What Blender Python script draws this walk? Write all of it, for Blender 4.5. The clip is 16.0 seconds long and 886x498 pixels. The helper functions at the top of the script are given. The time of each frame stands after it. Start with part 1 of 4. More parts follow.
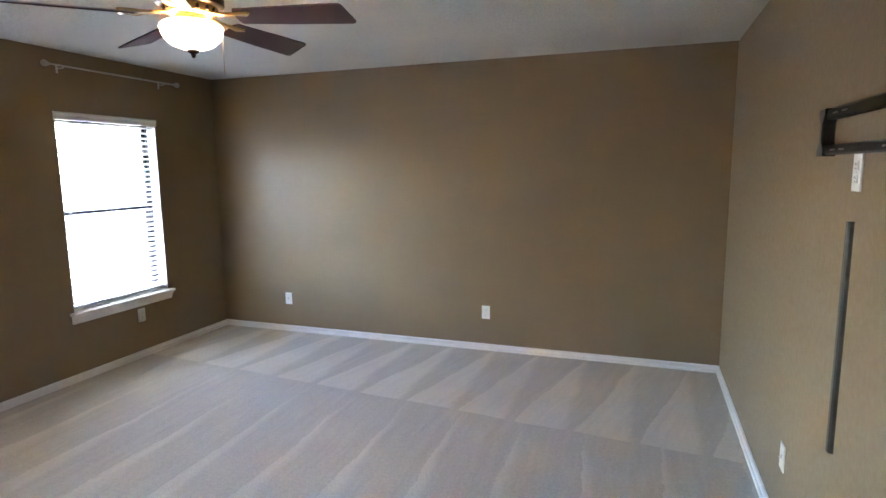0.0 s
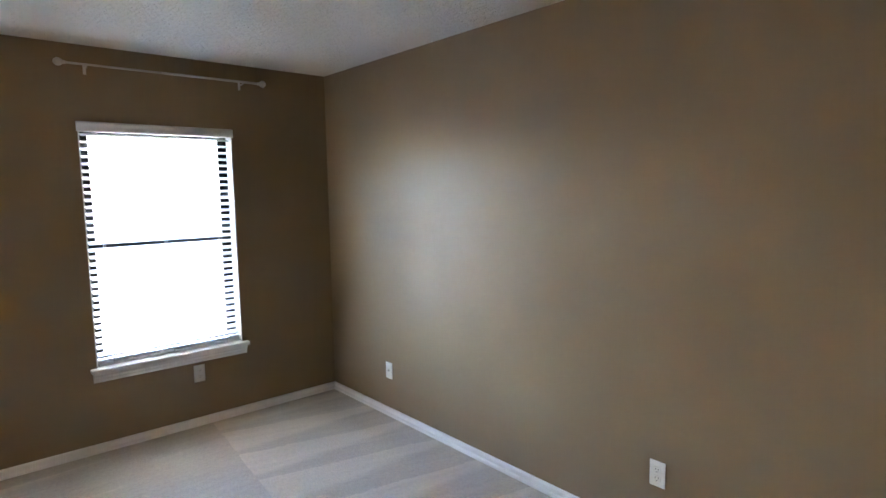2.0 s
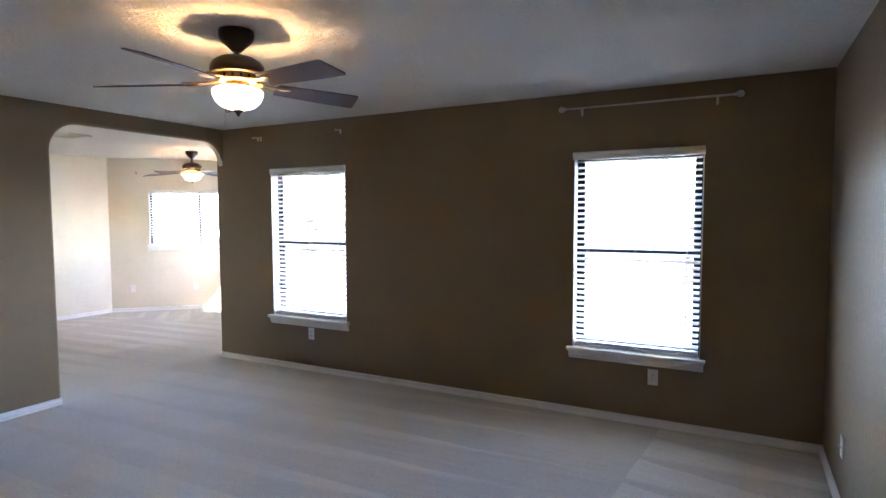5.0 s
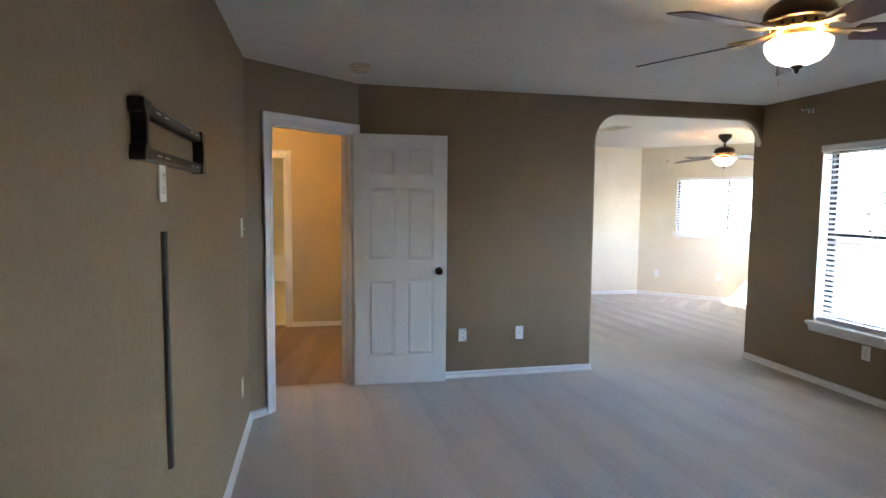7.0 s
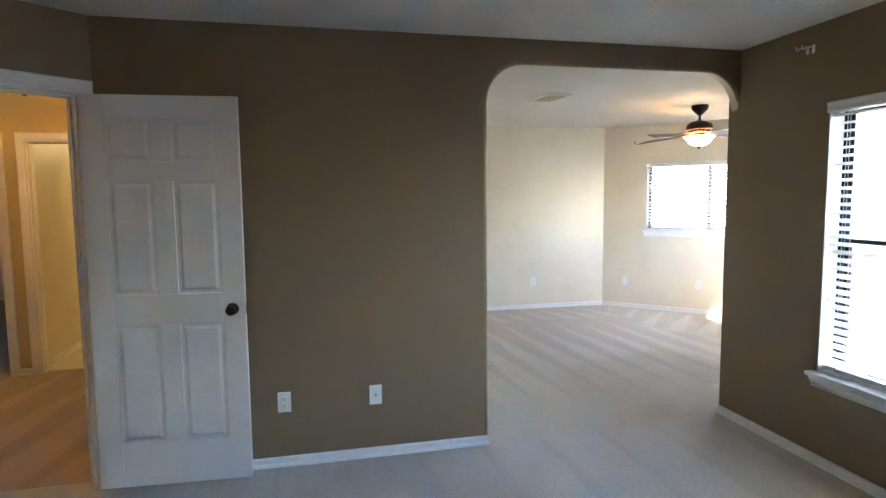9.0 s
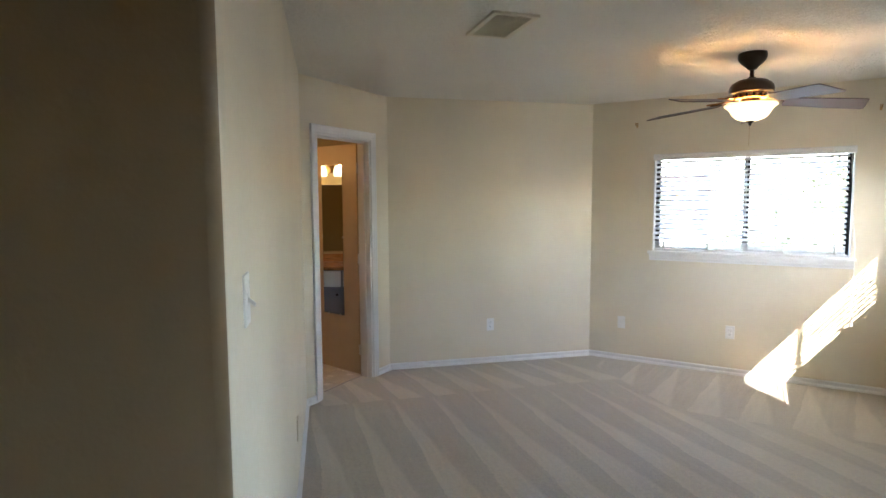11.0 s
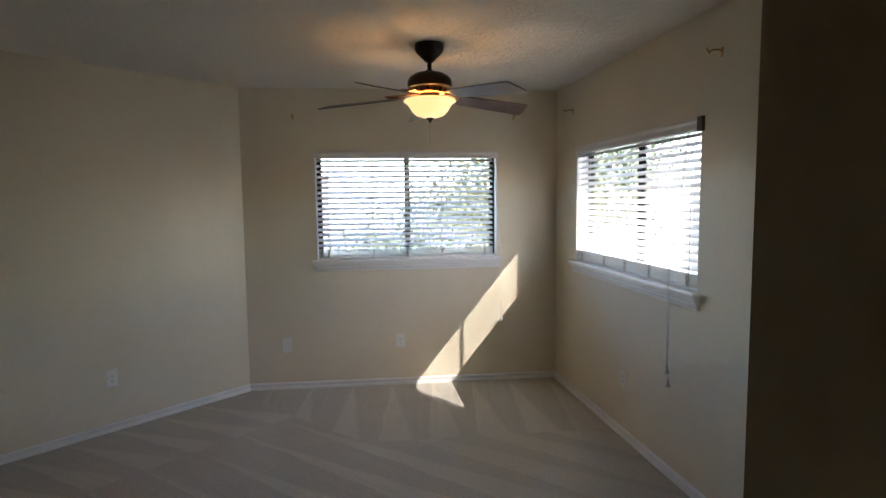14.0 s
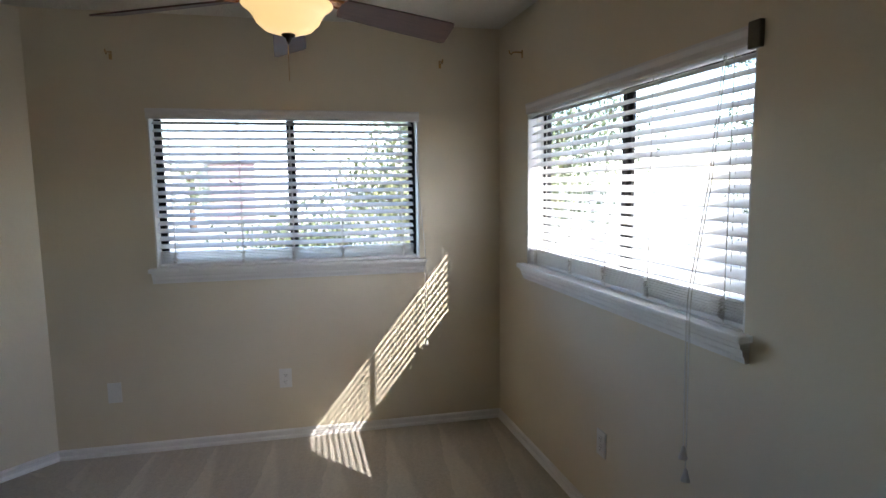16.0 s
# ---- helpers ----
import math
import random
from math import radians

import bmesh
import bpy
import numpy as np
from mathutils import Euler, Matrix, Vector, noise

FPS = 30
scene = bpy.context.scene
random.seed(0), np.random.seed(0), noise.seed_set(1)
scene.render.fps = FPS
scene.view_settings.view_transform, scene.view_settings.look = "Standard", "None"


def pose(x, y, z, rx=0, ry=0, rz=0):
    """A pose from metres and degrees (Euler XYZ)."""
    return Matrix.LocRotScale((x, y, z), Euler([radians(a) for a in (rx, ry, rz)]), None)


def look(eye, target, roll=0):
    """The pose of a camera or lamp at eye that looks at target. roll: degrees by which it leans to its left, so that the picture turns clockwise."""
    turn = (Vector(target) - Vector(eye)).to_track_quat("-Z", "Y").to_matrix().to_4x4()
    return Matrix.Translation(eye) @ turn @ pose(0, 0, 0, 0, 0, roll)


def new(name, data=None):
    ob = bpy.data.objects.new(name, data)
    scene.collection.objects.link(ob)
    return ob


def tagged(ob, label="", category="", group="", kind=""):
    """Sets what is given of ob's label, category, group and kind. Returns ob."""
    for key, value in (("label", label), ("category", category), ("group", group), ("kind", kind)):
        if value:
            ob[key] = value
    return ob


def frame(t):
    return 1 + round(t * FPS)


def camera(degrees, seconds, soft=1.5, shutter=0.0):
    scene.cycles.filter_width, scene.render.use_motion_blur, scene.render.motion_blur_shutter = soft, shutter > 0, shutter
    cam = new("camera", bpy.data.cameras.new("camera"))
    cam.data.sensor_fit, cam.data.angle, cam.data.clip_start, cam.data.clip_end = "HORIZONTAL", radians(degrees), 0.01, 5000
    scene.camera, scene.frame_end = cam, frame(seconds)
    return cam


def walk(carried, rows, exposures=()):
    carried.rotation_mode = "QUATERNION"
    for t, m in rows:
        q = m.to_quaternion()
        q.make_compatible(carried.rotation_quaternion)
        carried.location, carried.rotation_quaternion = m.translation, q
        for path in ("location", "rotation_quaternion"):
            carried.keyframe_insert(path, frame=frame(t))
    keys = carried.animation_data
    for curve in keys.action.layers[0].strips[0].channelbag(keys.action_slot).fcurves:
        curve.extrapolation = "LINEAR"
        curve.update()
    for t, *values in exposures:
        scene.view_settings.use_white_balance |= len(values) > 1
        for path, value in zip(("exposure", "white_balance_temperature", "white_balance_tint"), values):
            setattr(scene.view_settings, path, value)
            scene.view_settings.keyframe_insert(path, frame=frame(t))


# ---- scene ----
cam = camera(76.0, 16.0)

PATH = [
    (0, (0.062, -0.135, 1.580), (-0.594, 1.731, 1.294), -0.6),
    (0.5, (0.075, 0.377, 1.535), (-0.747, 2.180, 1.262), -0.7),
    (1, (-0.013, 0.928, 1.586), (-0.963, 2.665, 1.3), -0.5),
    (1.5, (0.033, 1.569, 1.554), (-1.18, 3.14, 1.304), -1.1),
    (2, (-0.005, 2.255, 1.581), (-1.507, 3.558, 1.369), -0.9),
    (2.5, (0.101, 2.943, 1.522), (-1.645, 3.903, 1.355), -1.4),
    (3, (0.078, 3.48, 1.501), (-1.814, 4.107, 1.335), -1.1),
    (3.5, (0.132, 3.817, 1.546), (-1.814, 4.249, 1.386), -1.1),
    (4, (0.209, 3.974, 1.617), (-1.783, 4.051, 1.458), -1.0),
    (4.5, (0.266, 4.044, 1.632), (-1.689, 3.653, 1.474), -0.9),
    (5, (0.356, 3.999, 1.544), (-1.408, 3.065, 1.421), -0.2),
    (5.2, (0.392, 3.966, 1.54), (-1.262, 2.848, 1.415), -0.3),
    (7.3, (0.096, 3.62, 1.489), (-0.273, 1.661, 1.331), 0.0),
    (7.5, (-0.025, 3.498, 1.485), (-0.388, 1.537, 1.333), -0.3),
    (8, (-0.467, 3.182, 1.51), (-0.841, 1.226, 1.326), -0.6),
    (8.5, (-0.867, 2.824, 1.531), (-1.256, 0.873, 1.33), -0.6),
    (8.7, (-1.011, 2.644, 1.52), (-1.417, 0.695, 1.328), -0.6),
    (10.8, (-2.259, 0.307, 1.502), (-2.766, -1.621, 1.345), -0.3),
    (11, (-2.342, 0.136, 1.529), (-2.832, -1.795, 1.36), -0.3),
    (11.5, (-2.431, -0.276, 1.549), (-2.932, -2.206, 1.387), -0.0),
    (12, (-2.511, -0.648, 1.538), (-3.051, -2.568, 1.381), -0.1),
    (12.5, (-2.537, -0.812, 1.541), (-3.238, -2.678, 1.378), -0.0),
    (13, (-2.505, -0.849, 1.544), (-3.584, -2.525, 1.377), -0.1),
    (13.5, (-2.589, -0.755, 1.548), (-3.91, -2.246, 1.375), -0.5),
    (14, (-2.551, -0.763, 1.554), (-4.105, -2.01, 1.377), -0.6),
    (14.5, (-2.598, -0.785, 1.544), (-4.27, -1.868, 1.364), -0.6),
    (15, (-2.897, -0.868, 1.518), (-4.603, -1.893, 1.325), -0.7),
    (15.5, (-3.304, -1.068, 1.499), (-5.008, -2.096, 1.294), -0.8),
    (16, (-3.722, -1.394, 1.504), (-5.392, -2.471, 1.281), -0.7),
]
EXPOSURES = [(0.0, 6.60, 6350, 17), (1.5, 6.55, 6350, 17), (3.5, 6.25, 6400, 17), (4.2, 6.2, 6250, 19), (5.0, 5.62, 5920, 20), (7.3, 5.6, 6050, 14), (8.7, 5.5, 6000, 13),
             (10.8, 4.65, 6450, 12), (11.5, 4.35, 6550, 12), (12.5, 4.1, 6650, 13), (13.4, 3.5, 6500, 14), (14.0, 3.2, 6450, 14), (15.5, 3.05, 6350, 14), (16.0, 2.9, 6300, 14)]
walk(cam, [(t, look(eye, target, roll)) for t, eye, target, roll in PATH], EXPOSURES)


# ---------------------------------------------------------------- light
SUN_WAY = Vector((-0.169, -1.675, -1.25)).normalized()
world = bpy.data.worlds.new("world")
scene.world = world
world.use_nodes = True
_wn = world.node_tree.nodes
_sky = _wn.new("ShaderNodeTexSky")
_sky.sky_type = "NISHITA"
_sky.sun_disc = False
_sky.sun_elevation = math.asin(-SUN_WAY.z)
_sky.sun_rotation = math.atan2(-SUN_WAY.x, -SUN_WAY.y)
_sky.air_density, _sky.dust_density, _sky.ozone_density = 1.0, 0.8, 2.0
world.node_tree.links.new(_sky.outputs[0], _wn["Background"].inputs[0])
_wn["Background"].inputs[1].default_value = 0.15

sun_data = bpy.data.lights.new("sun", "SUN")
sun_data.energy, sun_data.angle, sun_data.color = 2.2, radians(0.5), (1.0, 0.95, 0.87)
sun = new("sun", sun_data)
sun.matrix_world = look((0, 30, 30), Vector((0, 30, 30)) + SUN_WAY)


def bulb(name, place, watts, colour, radius=0.04):
    data = bpy.data.lights.new(name, "POINT")
    data.energy, data.color, data.shadow_soft_size = watts, colour, radius
    ob = new(name, data)
    ob.location = place
    return ob


WARM = (1.0, 0.58, 0.24)
FAN_A, FAN_B = (-1.675, 1.785), (-5.125, -2.915)
bulb("fan_bulb", (*FAN_A, 2.110), 2.5, WARM, 0.062)
bulb("fan_bulb", (*FAN_B, 2.080), 1.4, WARM, 0.062)
bulb("hall_bulb", (0.75, -2.25, 2.30), 1.5, (1.0, 0.50, 0.13), 0.06)
bulb("bath_bulb", (-1.55, -5.17, 1.95), 0.38, (1.0, 0.50, 0.16), 0.06)
bulb("passage_bulb", (0.45, -5.2, 2.2), 0.65, (1.0, 0.70, 0.28), 0.06)


# ---------------------------------------------------------------- materials
class Nodes:
    """Short hand for building a node material."""

    def __init__(self, name):
        self.m = bpy.data.materials.new(name)
        self.m.use_nodes = True
        self.t = self.m.node_tree
        self.b = self.t.nodes["Principled BSDF"]
        self.co = self.t.nodes.new("ShaderNodeTexCoord").outputs["Object"]

    def put(self, a, b):
        if isinstance(a, (int, float)):
            b.default_value = a
        else:
            self.t.links.new(a, b)

    def math(self, op, a, b=0.0, c=0.0):
        n = self.t.nodes.new("ShaderNodeMath")
        n.operation = op
        self.put(a, n.inputs[0]), self.put(b, n.inputs[1]), self.put(c, n.inputs[2])
        return n.outputs[0]

    def noise(self, scale, detail=3.0, rough=0.5, co=None, stretch=None):
        n = self.t.nodes.new("ShaderNodeTexNoise")
        n.inputs["Scale"].default_value, n.inputs["Detail"].default_value, n.inputs["Roughness"].default_value = scale, detail, rough
        co = co or self.co
        if stretch:
            mp = self.t.nodes.new("ShaderNodeMapping")
            mp.inputs["Scale"].default_value = stretch
            self.t.links.new(co, mp.inputs[0])
            co = mp.outputs[0]
        self.t.links.new(co, n.inputs["Vector"])
        return n.outputs[0]

    def span(self, x, a, b, lo, hi, smooth=False):
        n = self.t.nodes.new("ShaderNodeMapRange")
        n.interpolation_type = "SMOOTHSTEP" if smooth else "LINEAR"
        self.put(x, n.inputs[0])
        for i, v in zip((1, 2, 3, 4), (a, b, lo, hi)):
            self.put(v, n.inputs[i])
        return n.outputs[0]

    def mix(self, f, a, b):
        n = self.t.nodes.new("ShaderNodeMix")
        n.data_type = "RGBA"
        self.put(f, n.inputs[0])
        for i, c in ((6, a), (7, b)):
            if isinstance(c, tuple):
                n.inputs[i].default_value = (*c, 1)
            else:
                self.t.links.new(c, n.inputs[i])
        return n.outputs[2]

    def bump(self, h, dist, strength=1.0):
        n = self.t.nodes.new("ShaderNodeBump")
        n.inputs["Strength"].default_value, n.inputs["Distance"].default_value = strength, dist
        self.t.links.new(h, n.inputs["Height"])
        self.t.links.new(n.outputs[0], self.b.inputs["Normal"])

    def end(self, colour=None, rough=None, metal=0.0, spec=None):
        if isinstance(colour, tuple):
            self.b.inputs["Base Color"].default_value = (*colour, 1)
        elif colour is not None:
            self.t.links.new(colour, self.b.inputs["Base Color"])
        if rough is not None:
            self.put(rough, self.b.inputs["Roughness"])
        self.b.inputs["Metallic"].default_value = metal
        if spec is not None:
            self.b.inputs["Specular IOR Level"].default_value = spec
        return self.m


def tone(c, k):
    return tuple(min(1, v * k) for v in c)


def plain(name, c, rough=0.5, metal=0.0, var=0.08, scale=6.0, bump=0.0, bscale=120.0, spec=None):
    """A surface with two scales of faint variation."""
    n = Nodes(name)
    f = n.math("ADD", n.math("MULTIPLY", n.noise(scale), 0.65), n.math("MULTIPLY", n.noise(scale * 14, 2), 0.35))
    col = n.mix(n.span(f, 0.3, 0.7, 0, 1), tone(c, 1 - var), tone(c, 1 + var))
    if bump:
        n.bump(n.noise(bscale, 2), bump, 0.6)
    return n.end(col, n.span(f, 0.3, 0.7, max(0, rough - 0.05), min(1, rough + 0.05)), metal, spec)


def paint(name, c, rough, spec=0.4):
    """Rolled wall paint over orange-peel plaster, with faint scuffs."""
    n = Nodes(name)
    big, fine = n.noise(1.3, 4), n.noise(34, 3)
    col = n.mix(n.span(big, 0.3, 0.7, 0, 1), tone(c, 0.94), tone(c, 1.06))
    col = n.mix(n.span(n.noise(5.0, 6, 0.7, stretch=(1, 1, 0.5)), 0.64, 0.8, 0, 0.25), col, tone(c, 0.8))
    h = n.math("ADD", n.noise(75, 3), n.math("MULTIPLY", fine, 0.8))
    n.bump(h, 0.0011, 0.5)
    return n.end(col, n.span(fine, 0.3, 0.7, rough - 0.04, rough + 0.06), 0, spec)


def popcorn(name, c):
    """Sprayed ceiling texture."""
    n = Nodes(name)
    a, b = n.noise(40, 4, 0.65), n.noise(15, 3)
    h = n.math("ADD", n.span(a, 0.42, 0.62, 0, 1, True), n.math("MULTIPLY", b, 0.5))
    n.bump(h, 0.006, 0.9)
    col = n.mix(n.span(n.noise(0.8, 4), 0.35, 0.7, 0, 1), c, tone(c, 0.93))
    return n.end(col, 0.95, 0, 0.1)


def carpet(name, c, lanes, depth=0.22, fade=None, edge=0.05, fill=0.85):
    """Cut-pile carpet. lanes: (px, py, vx, vy, length, width, skew, from x, to x): strokes of the vacuum cleaner start as points on a
    line through p and widen along v, to the given share of their lane."""
    n = Nodes(name)
    sep = n.t.nodes.new("ShaderNodeSeparateXYZ")
    n.t.links.new(n.co, sep.inputs[0])
    x, y = sep.outputs[0], sep.outputs[1]
    wob = n.math("SUBTRACT", n.noise(2.3, 3), 0.5)
    fray = n.math("SUBTRACT", n.noise(26, 2), 0.5)
    value = None
    for px, py, vx, vy, length, width, skew, x_lo, x_hi in lanes:
        k = math.hypot(vx, vy)
        vx, vy = vx / k, vy / k
        v = n.math("ADD", n.math("MULTIPLY", x, vx / length), n.math("MULTIPLY_ADD", y, vy / length, -(px * vx + py * vy) / length))
        v2 = n.math("MULTIPLY_ADD", wob, 0.05, v)
        u = n.math("ADD", n.math("MULTIPLY", x, -vy / width), n.math("MULTIPLY", y, vx / width))
        u = n.math("MULTIPLY_ADD", v, skew, u)
        u = n.math("MULTIPLY_ADD", wob, 0.22, u)
        u = n.math("MULTIPLY_ADD", fray, 0.07, u)
        fr = n.math("FRACT", u)
        d = n.math("SUBTRACT", n.math("MULTIPLY", v2, fill), fr)
        stroke = n.span(d, -edge, edge, 0, 1, True)
        along = n.t.nodes.new("ShaderNodeCombineXYZ")
        n.put(n.math("MULTIPLY", u, 7.0), along.inputs[0])
        n.put(n.math("MULTIPLY", v, length * 1.1), along.inputs[1])
        comb = n.math("SUBTRACT", n.noise(1.3, 3, 0.6, co=along.outputs[0]), 0.5)
        stroke = n.math("MULTIPLY_ADD", comb, 1.3, stroke)
        # faint wheel lines along each stroke
        ridge = n.math("ABSOLUTE", n.math("SUBTRACT", n.math("FRACT", n.math("MULTIPLY", u, 4.0)), 0.5))
        stroke = n.math("MULTIPLY_ADD", ridge, 0.16, n.math("MULTIPLY", stroke, 0.85))
        if value is None:
            value = stroke
        else:
            inside = n.math("MULTIPLY", n.math("GREATER_THAN", v2, 0.0), n.math("LESS_THAN", v2, 1.0))
            inside = n.math("MULTIPLY", inside, n.math("MULTIPLY", n.math("GREATER_THAN", x, x_lo), n.math("LESS_THAN", x, x_hi)))
            value = n.math("ADD", n.math("MULTIPLY", value, n.math("SUBTRACT", 1.0, inside)), n.math("MULTIPLY", stroke, inside))
    pile = n.noise(210, 3, 0.7)
    tuft = n.noise(52, 3, 0.65)
    soft = n.noise(3.5, 4)
    value = n.math("MULTIPLY", value, n.span(n.noise(0.9, 3), 0.25, 0.55, 0.45, 1.0))
    if fade:
        value = n.math("MULTIPLY", value, n.span(y, fade[0], fade[1], 0.35, 1.0, True))
    k = n.math("ADD", n.math("MULTIPLY", value, depth), n.math("MULTIPLY_ADD", pile, 0.40, n.math("MULTIPLY_ADD", tuft, 0.42, n.math("MULTIPLY", soft, 0.14))))
    col = n.mix(n.span(k, 0.38, 0.94, 0, 1), tone(c, 0.68), tone(c, 1.22))
    n.bump(n.math("ADD", n.math("MULTIPLY", pile, 0.6), tuft), 0.011, 0.8)
    n.b.inputs["Sheen Weight"].default_value = 0.25
    n.b.inputs["Sheen Roughness"].default_value = 0.6
    return n.end(col, 0.95, 0, 0.1)


def wood(name, c, rough=0.35, along=(1, 12, 12), var=0.35):
    n = Nodes(name)
    g = n.noise(9, 5, 0.6, stretch=along)
    f = n.noise(60, 3, stretch=along)
    col = n.mix(n.span(g, 0.3, 0.7, 0, 1), tone(c, 1 - var), tone(c, 1 + var))
    n.bump(f, 0.0006, 0.4)
    return n.end(col, n.span(g, 0.3, 0.7, rough - 0.06, rough + 0.08), 0)


def glow(name, c, strength, under=(0.9, 0.8, 0.6)):
    n = Nodes(name)
    marble = n.noise(14, 4, 0.6)
    col = n.mix(n.span(marble, 0.3, 0.7, 0, 1), c, tone(c, 0.82))
    n.t.links.new(col, n.b.inputs["Emission Color"])
    n.b.inputs["Emission Strength"].default_value = strength
    return n.end(under, 0.3)


def glass(name, tint=(1, 1, 1), rough=0.0):
    n = Nodes(name)
    n.b.inputs["Transmission Weight"].default_value = 1.0
    n.b.inputs["IOR"].default_value = 1.02
    smear = n.span(n.noise(3, 4), 0.4, 0.8, rough, rough + 0.03)
    return n.end(tint, smear)


def mirror(name):
    n = Nodes(name)
    return n.end((0.72, 0.73, 0.74), n.span(n.noise(4, 4), 0.45, 0.8, 0.012, 0.05), 1.0)


def brick(name):
    n = Nodes(name)
    b = n.t.nodes.new("ShaderNodeTexBrick")
    mp = n.t.nodes.new("ShaderNodeMapping")
    mp.inputs["Rotation"].default_value = (radians(90), 0, 0)
    n.t.links.new(n.co, mp.inputs[0])
    n.t.links.new(mp.outputs[0], b.inputs["Vector"])
    b.inputs["Color1"].default_value = (0.17, 0.105, 0.11, 1)
    b.inputs["Color2"].default_value = (0.21, 0.13, 0.13, 1)
    b.inputs["Mortar"].default_value = (0.30, 0.26, 0.25, 1)
    b.inputs["Scale"].default_value = 1.0
    b.inputs["Brick Width"].default_value, b.inputs["Row Height"].default_value, b.inputs["Mortar Size"].default_value = 0.21, 0.075, 0.01
    return n.end(b.outputs[0], 0.9)


BROWN = paint("brown_paint", (0.224, 0.159, 0.086), 0.47, 0.42)
CREAM = paint("cream_paint", (0.715, 0.642, 0.497), 0.41, 0.5)
TAN = paint("tan_paint", (0.52, 0.42, 0.23), 0.5)
DARKWALL = paint("charcoal_paint", (0.018, 0.017, 0.019), 0.5)
CEIL = popcorn("ceiling_texture", (0.80, 0.77, 0.70))
WHITE = plain("white_gloss_paint", (0.78, 0.77, 0.75), 0.32, var=0.04, bump=0.0004, bscale=60)
PLASTIC = plain("white_plastic", (0.80, 0.79, 0.75), 0.3, var=0.03)
IVORY = plain("ivory_plastic", (0.72, 0.66, 0.52), 0.35, var=0.03)
SLAT = plain("blind_slat_white", (0.82, 0.82, 0.81), 0.38, var=0.03, scale=3)
CORD = plain("blind_cord", (0.72, 0.70, 0.66), 0.8, var=0.05)
BRONZE = plain("bronze_aluminium", (0.012, 0.012, 0.013), 0.6, 0.0, 0.15, spec=0.15)
GLASS = glass("window_glass")
OILBRONZE = plain("oil_rubbed_bronze", (0.030, 0.022, 0.018), 0.35, 0.7, 0.25)
COPPER = plain("antique_copper", (0.52, 0.25, 0.11), 0.25, 0.95, 0.2, 12)
BRASS = plain("aged_brass", (0.50, 0.33, 0.14), 0.3, 0.95, 0.2)
BLADE = wood("mahogany_blade", (0.055, 0.014, 0.012), 0.36)
BLADE_B = wood("walnut_blade", (0.105, 0.062, 0.058), 0.35)
BOWL_A = glow("lit_glass_bowl", (1.0, 0.80, 0.45), 0.22)
BOWL_B = glow("lit_amber_bowl", (1.0, 0.70, 0.28), 0.14)
CLIP = plain("tarnished_clip", (0.13, 0.12, 0.09), 0.4, 0.4, 0.2)
STEEL = plain("brushed_nickel", (0.55, 0.53, 0.50), 0.3, 0.95, 0.1)
BLACK = plain("black_enamel", (0.018, 0.017, 0.018), 0.38, 0.2, 0.2)
DARK = plain("dark_plastic", (0.02, 0.018, 0.016), 0.5, 0, 0.2)
SLOT = plain("socket_slot", (0.05, 0.045, 0.04), 0.6, 0, 0.1)
CARPET_A = carpet("bedroom_carpet", (0.645, 0.58, 0.485), [
    (0, 3.13, 0.06, -1, 3.6, 0.40, 0.45, -9, 9), (0, 4.50, -0.10, -1, 1.37, 0.38, 0.55, -9, 9)], 0.25, (0.9, 2.6), 0.10)
CARPET_B = carpet("sitting_room_carpet", (0.65, 0.58, 0.47), [
    (-4.7, -4.10, 0.05, 1, 1.9, 0.31, -0.5, -9, 9), (-6.0, -3.94, 0.709, 0.705, 1.13, 0.33, 0.35, -9, -4.97),
    (-4.0, -4.87, 0.0, 1, 0.77, 0.29, -0.55, -4.97, 9)], 0.20, (-1.2, -3.0), 0.06, 0.66)
# the bedroom's pale carpet, with dim warm lamp light put into its colour
CARPET_H = carpet("hall_carpet_lamp_toned", (0.44, 0.32, 0.22), [(0.6, -3.4, 0.2, 1, 2.5, 0.4, 0.2, -9, 9)])
TILE = plain("glazed_tile", (0.70, 0.62, 0.52), 0.25, var=0.08, scale=9)
VINYL = plain("cream_vinyl", (0.60, 0.54, 0.42), 0.45, var=0.08, scale=5)
GROUT = plain("grout", (0.30, 0.26, 0.22), 0.9)
OAK = wood("oak_counter", (0.42, 0.20, 0.07), 0.3)
MIRROR = mirror("mirror_silver")
GREYCAB = plain("grey_cabinet", (0.20, 0.21, 0.24), 0.45)
GRASS = plain("pale_ground", (0.24, 0.23, 0.20), 0.95, 0, 0.2, 0.6, 0.02, 40)
BRICK = brick("house_brick")
SIDING = plain("white_siding", (0.72, 0.72, 0.70), 0.6, 0, 0.08, 3)
PALEROOF = plain("pale_shingle", (0.55, 0.54, 0.53), 0.9, 0, 0.15, 8, 0.01, 30)
ROOF = plain("roof_shingle", (0.10, 0.085, 0.075), 0.9, 0, 0.25, 8, 0.01, 30)
BARK = plain("bark", (0.11, 0.08, 0.06), 0.9, 0, 0.3, 10, 0.01, 60)


def leafy(name, c):
    n = Nodes(name)
    rnd = n.t.nodes.new("ShaderNodeNewGeometry").outputs["Random Per Island"]
    n.b.inputs["Subsurface Weight"].default_value = 0.0
    return n.end(n.mix(rnd, tone(c, 0.6), tone(c, 1.5)), 0.6)


LEAF = leafy("leaf_green", (0.10, 0.125, 0.06))
LEAF2 = leafy("leaf_yellow_green", (0.17, 0.18, 0.08))


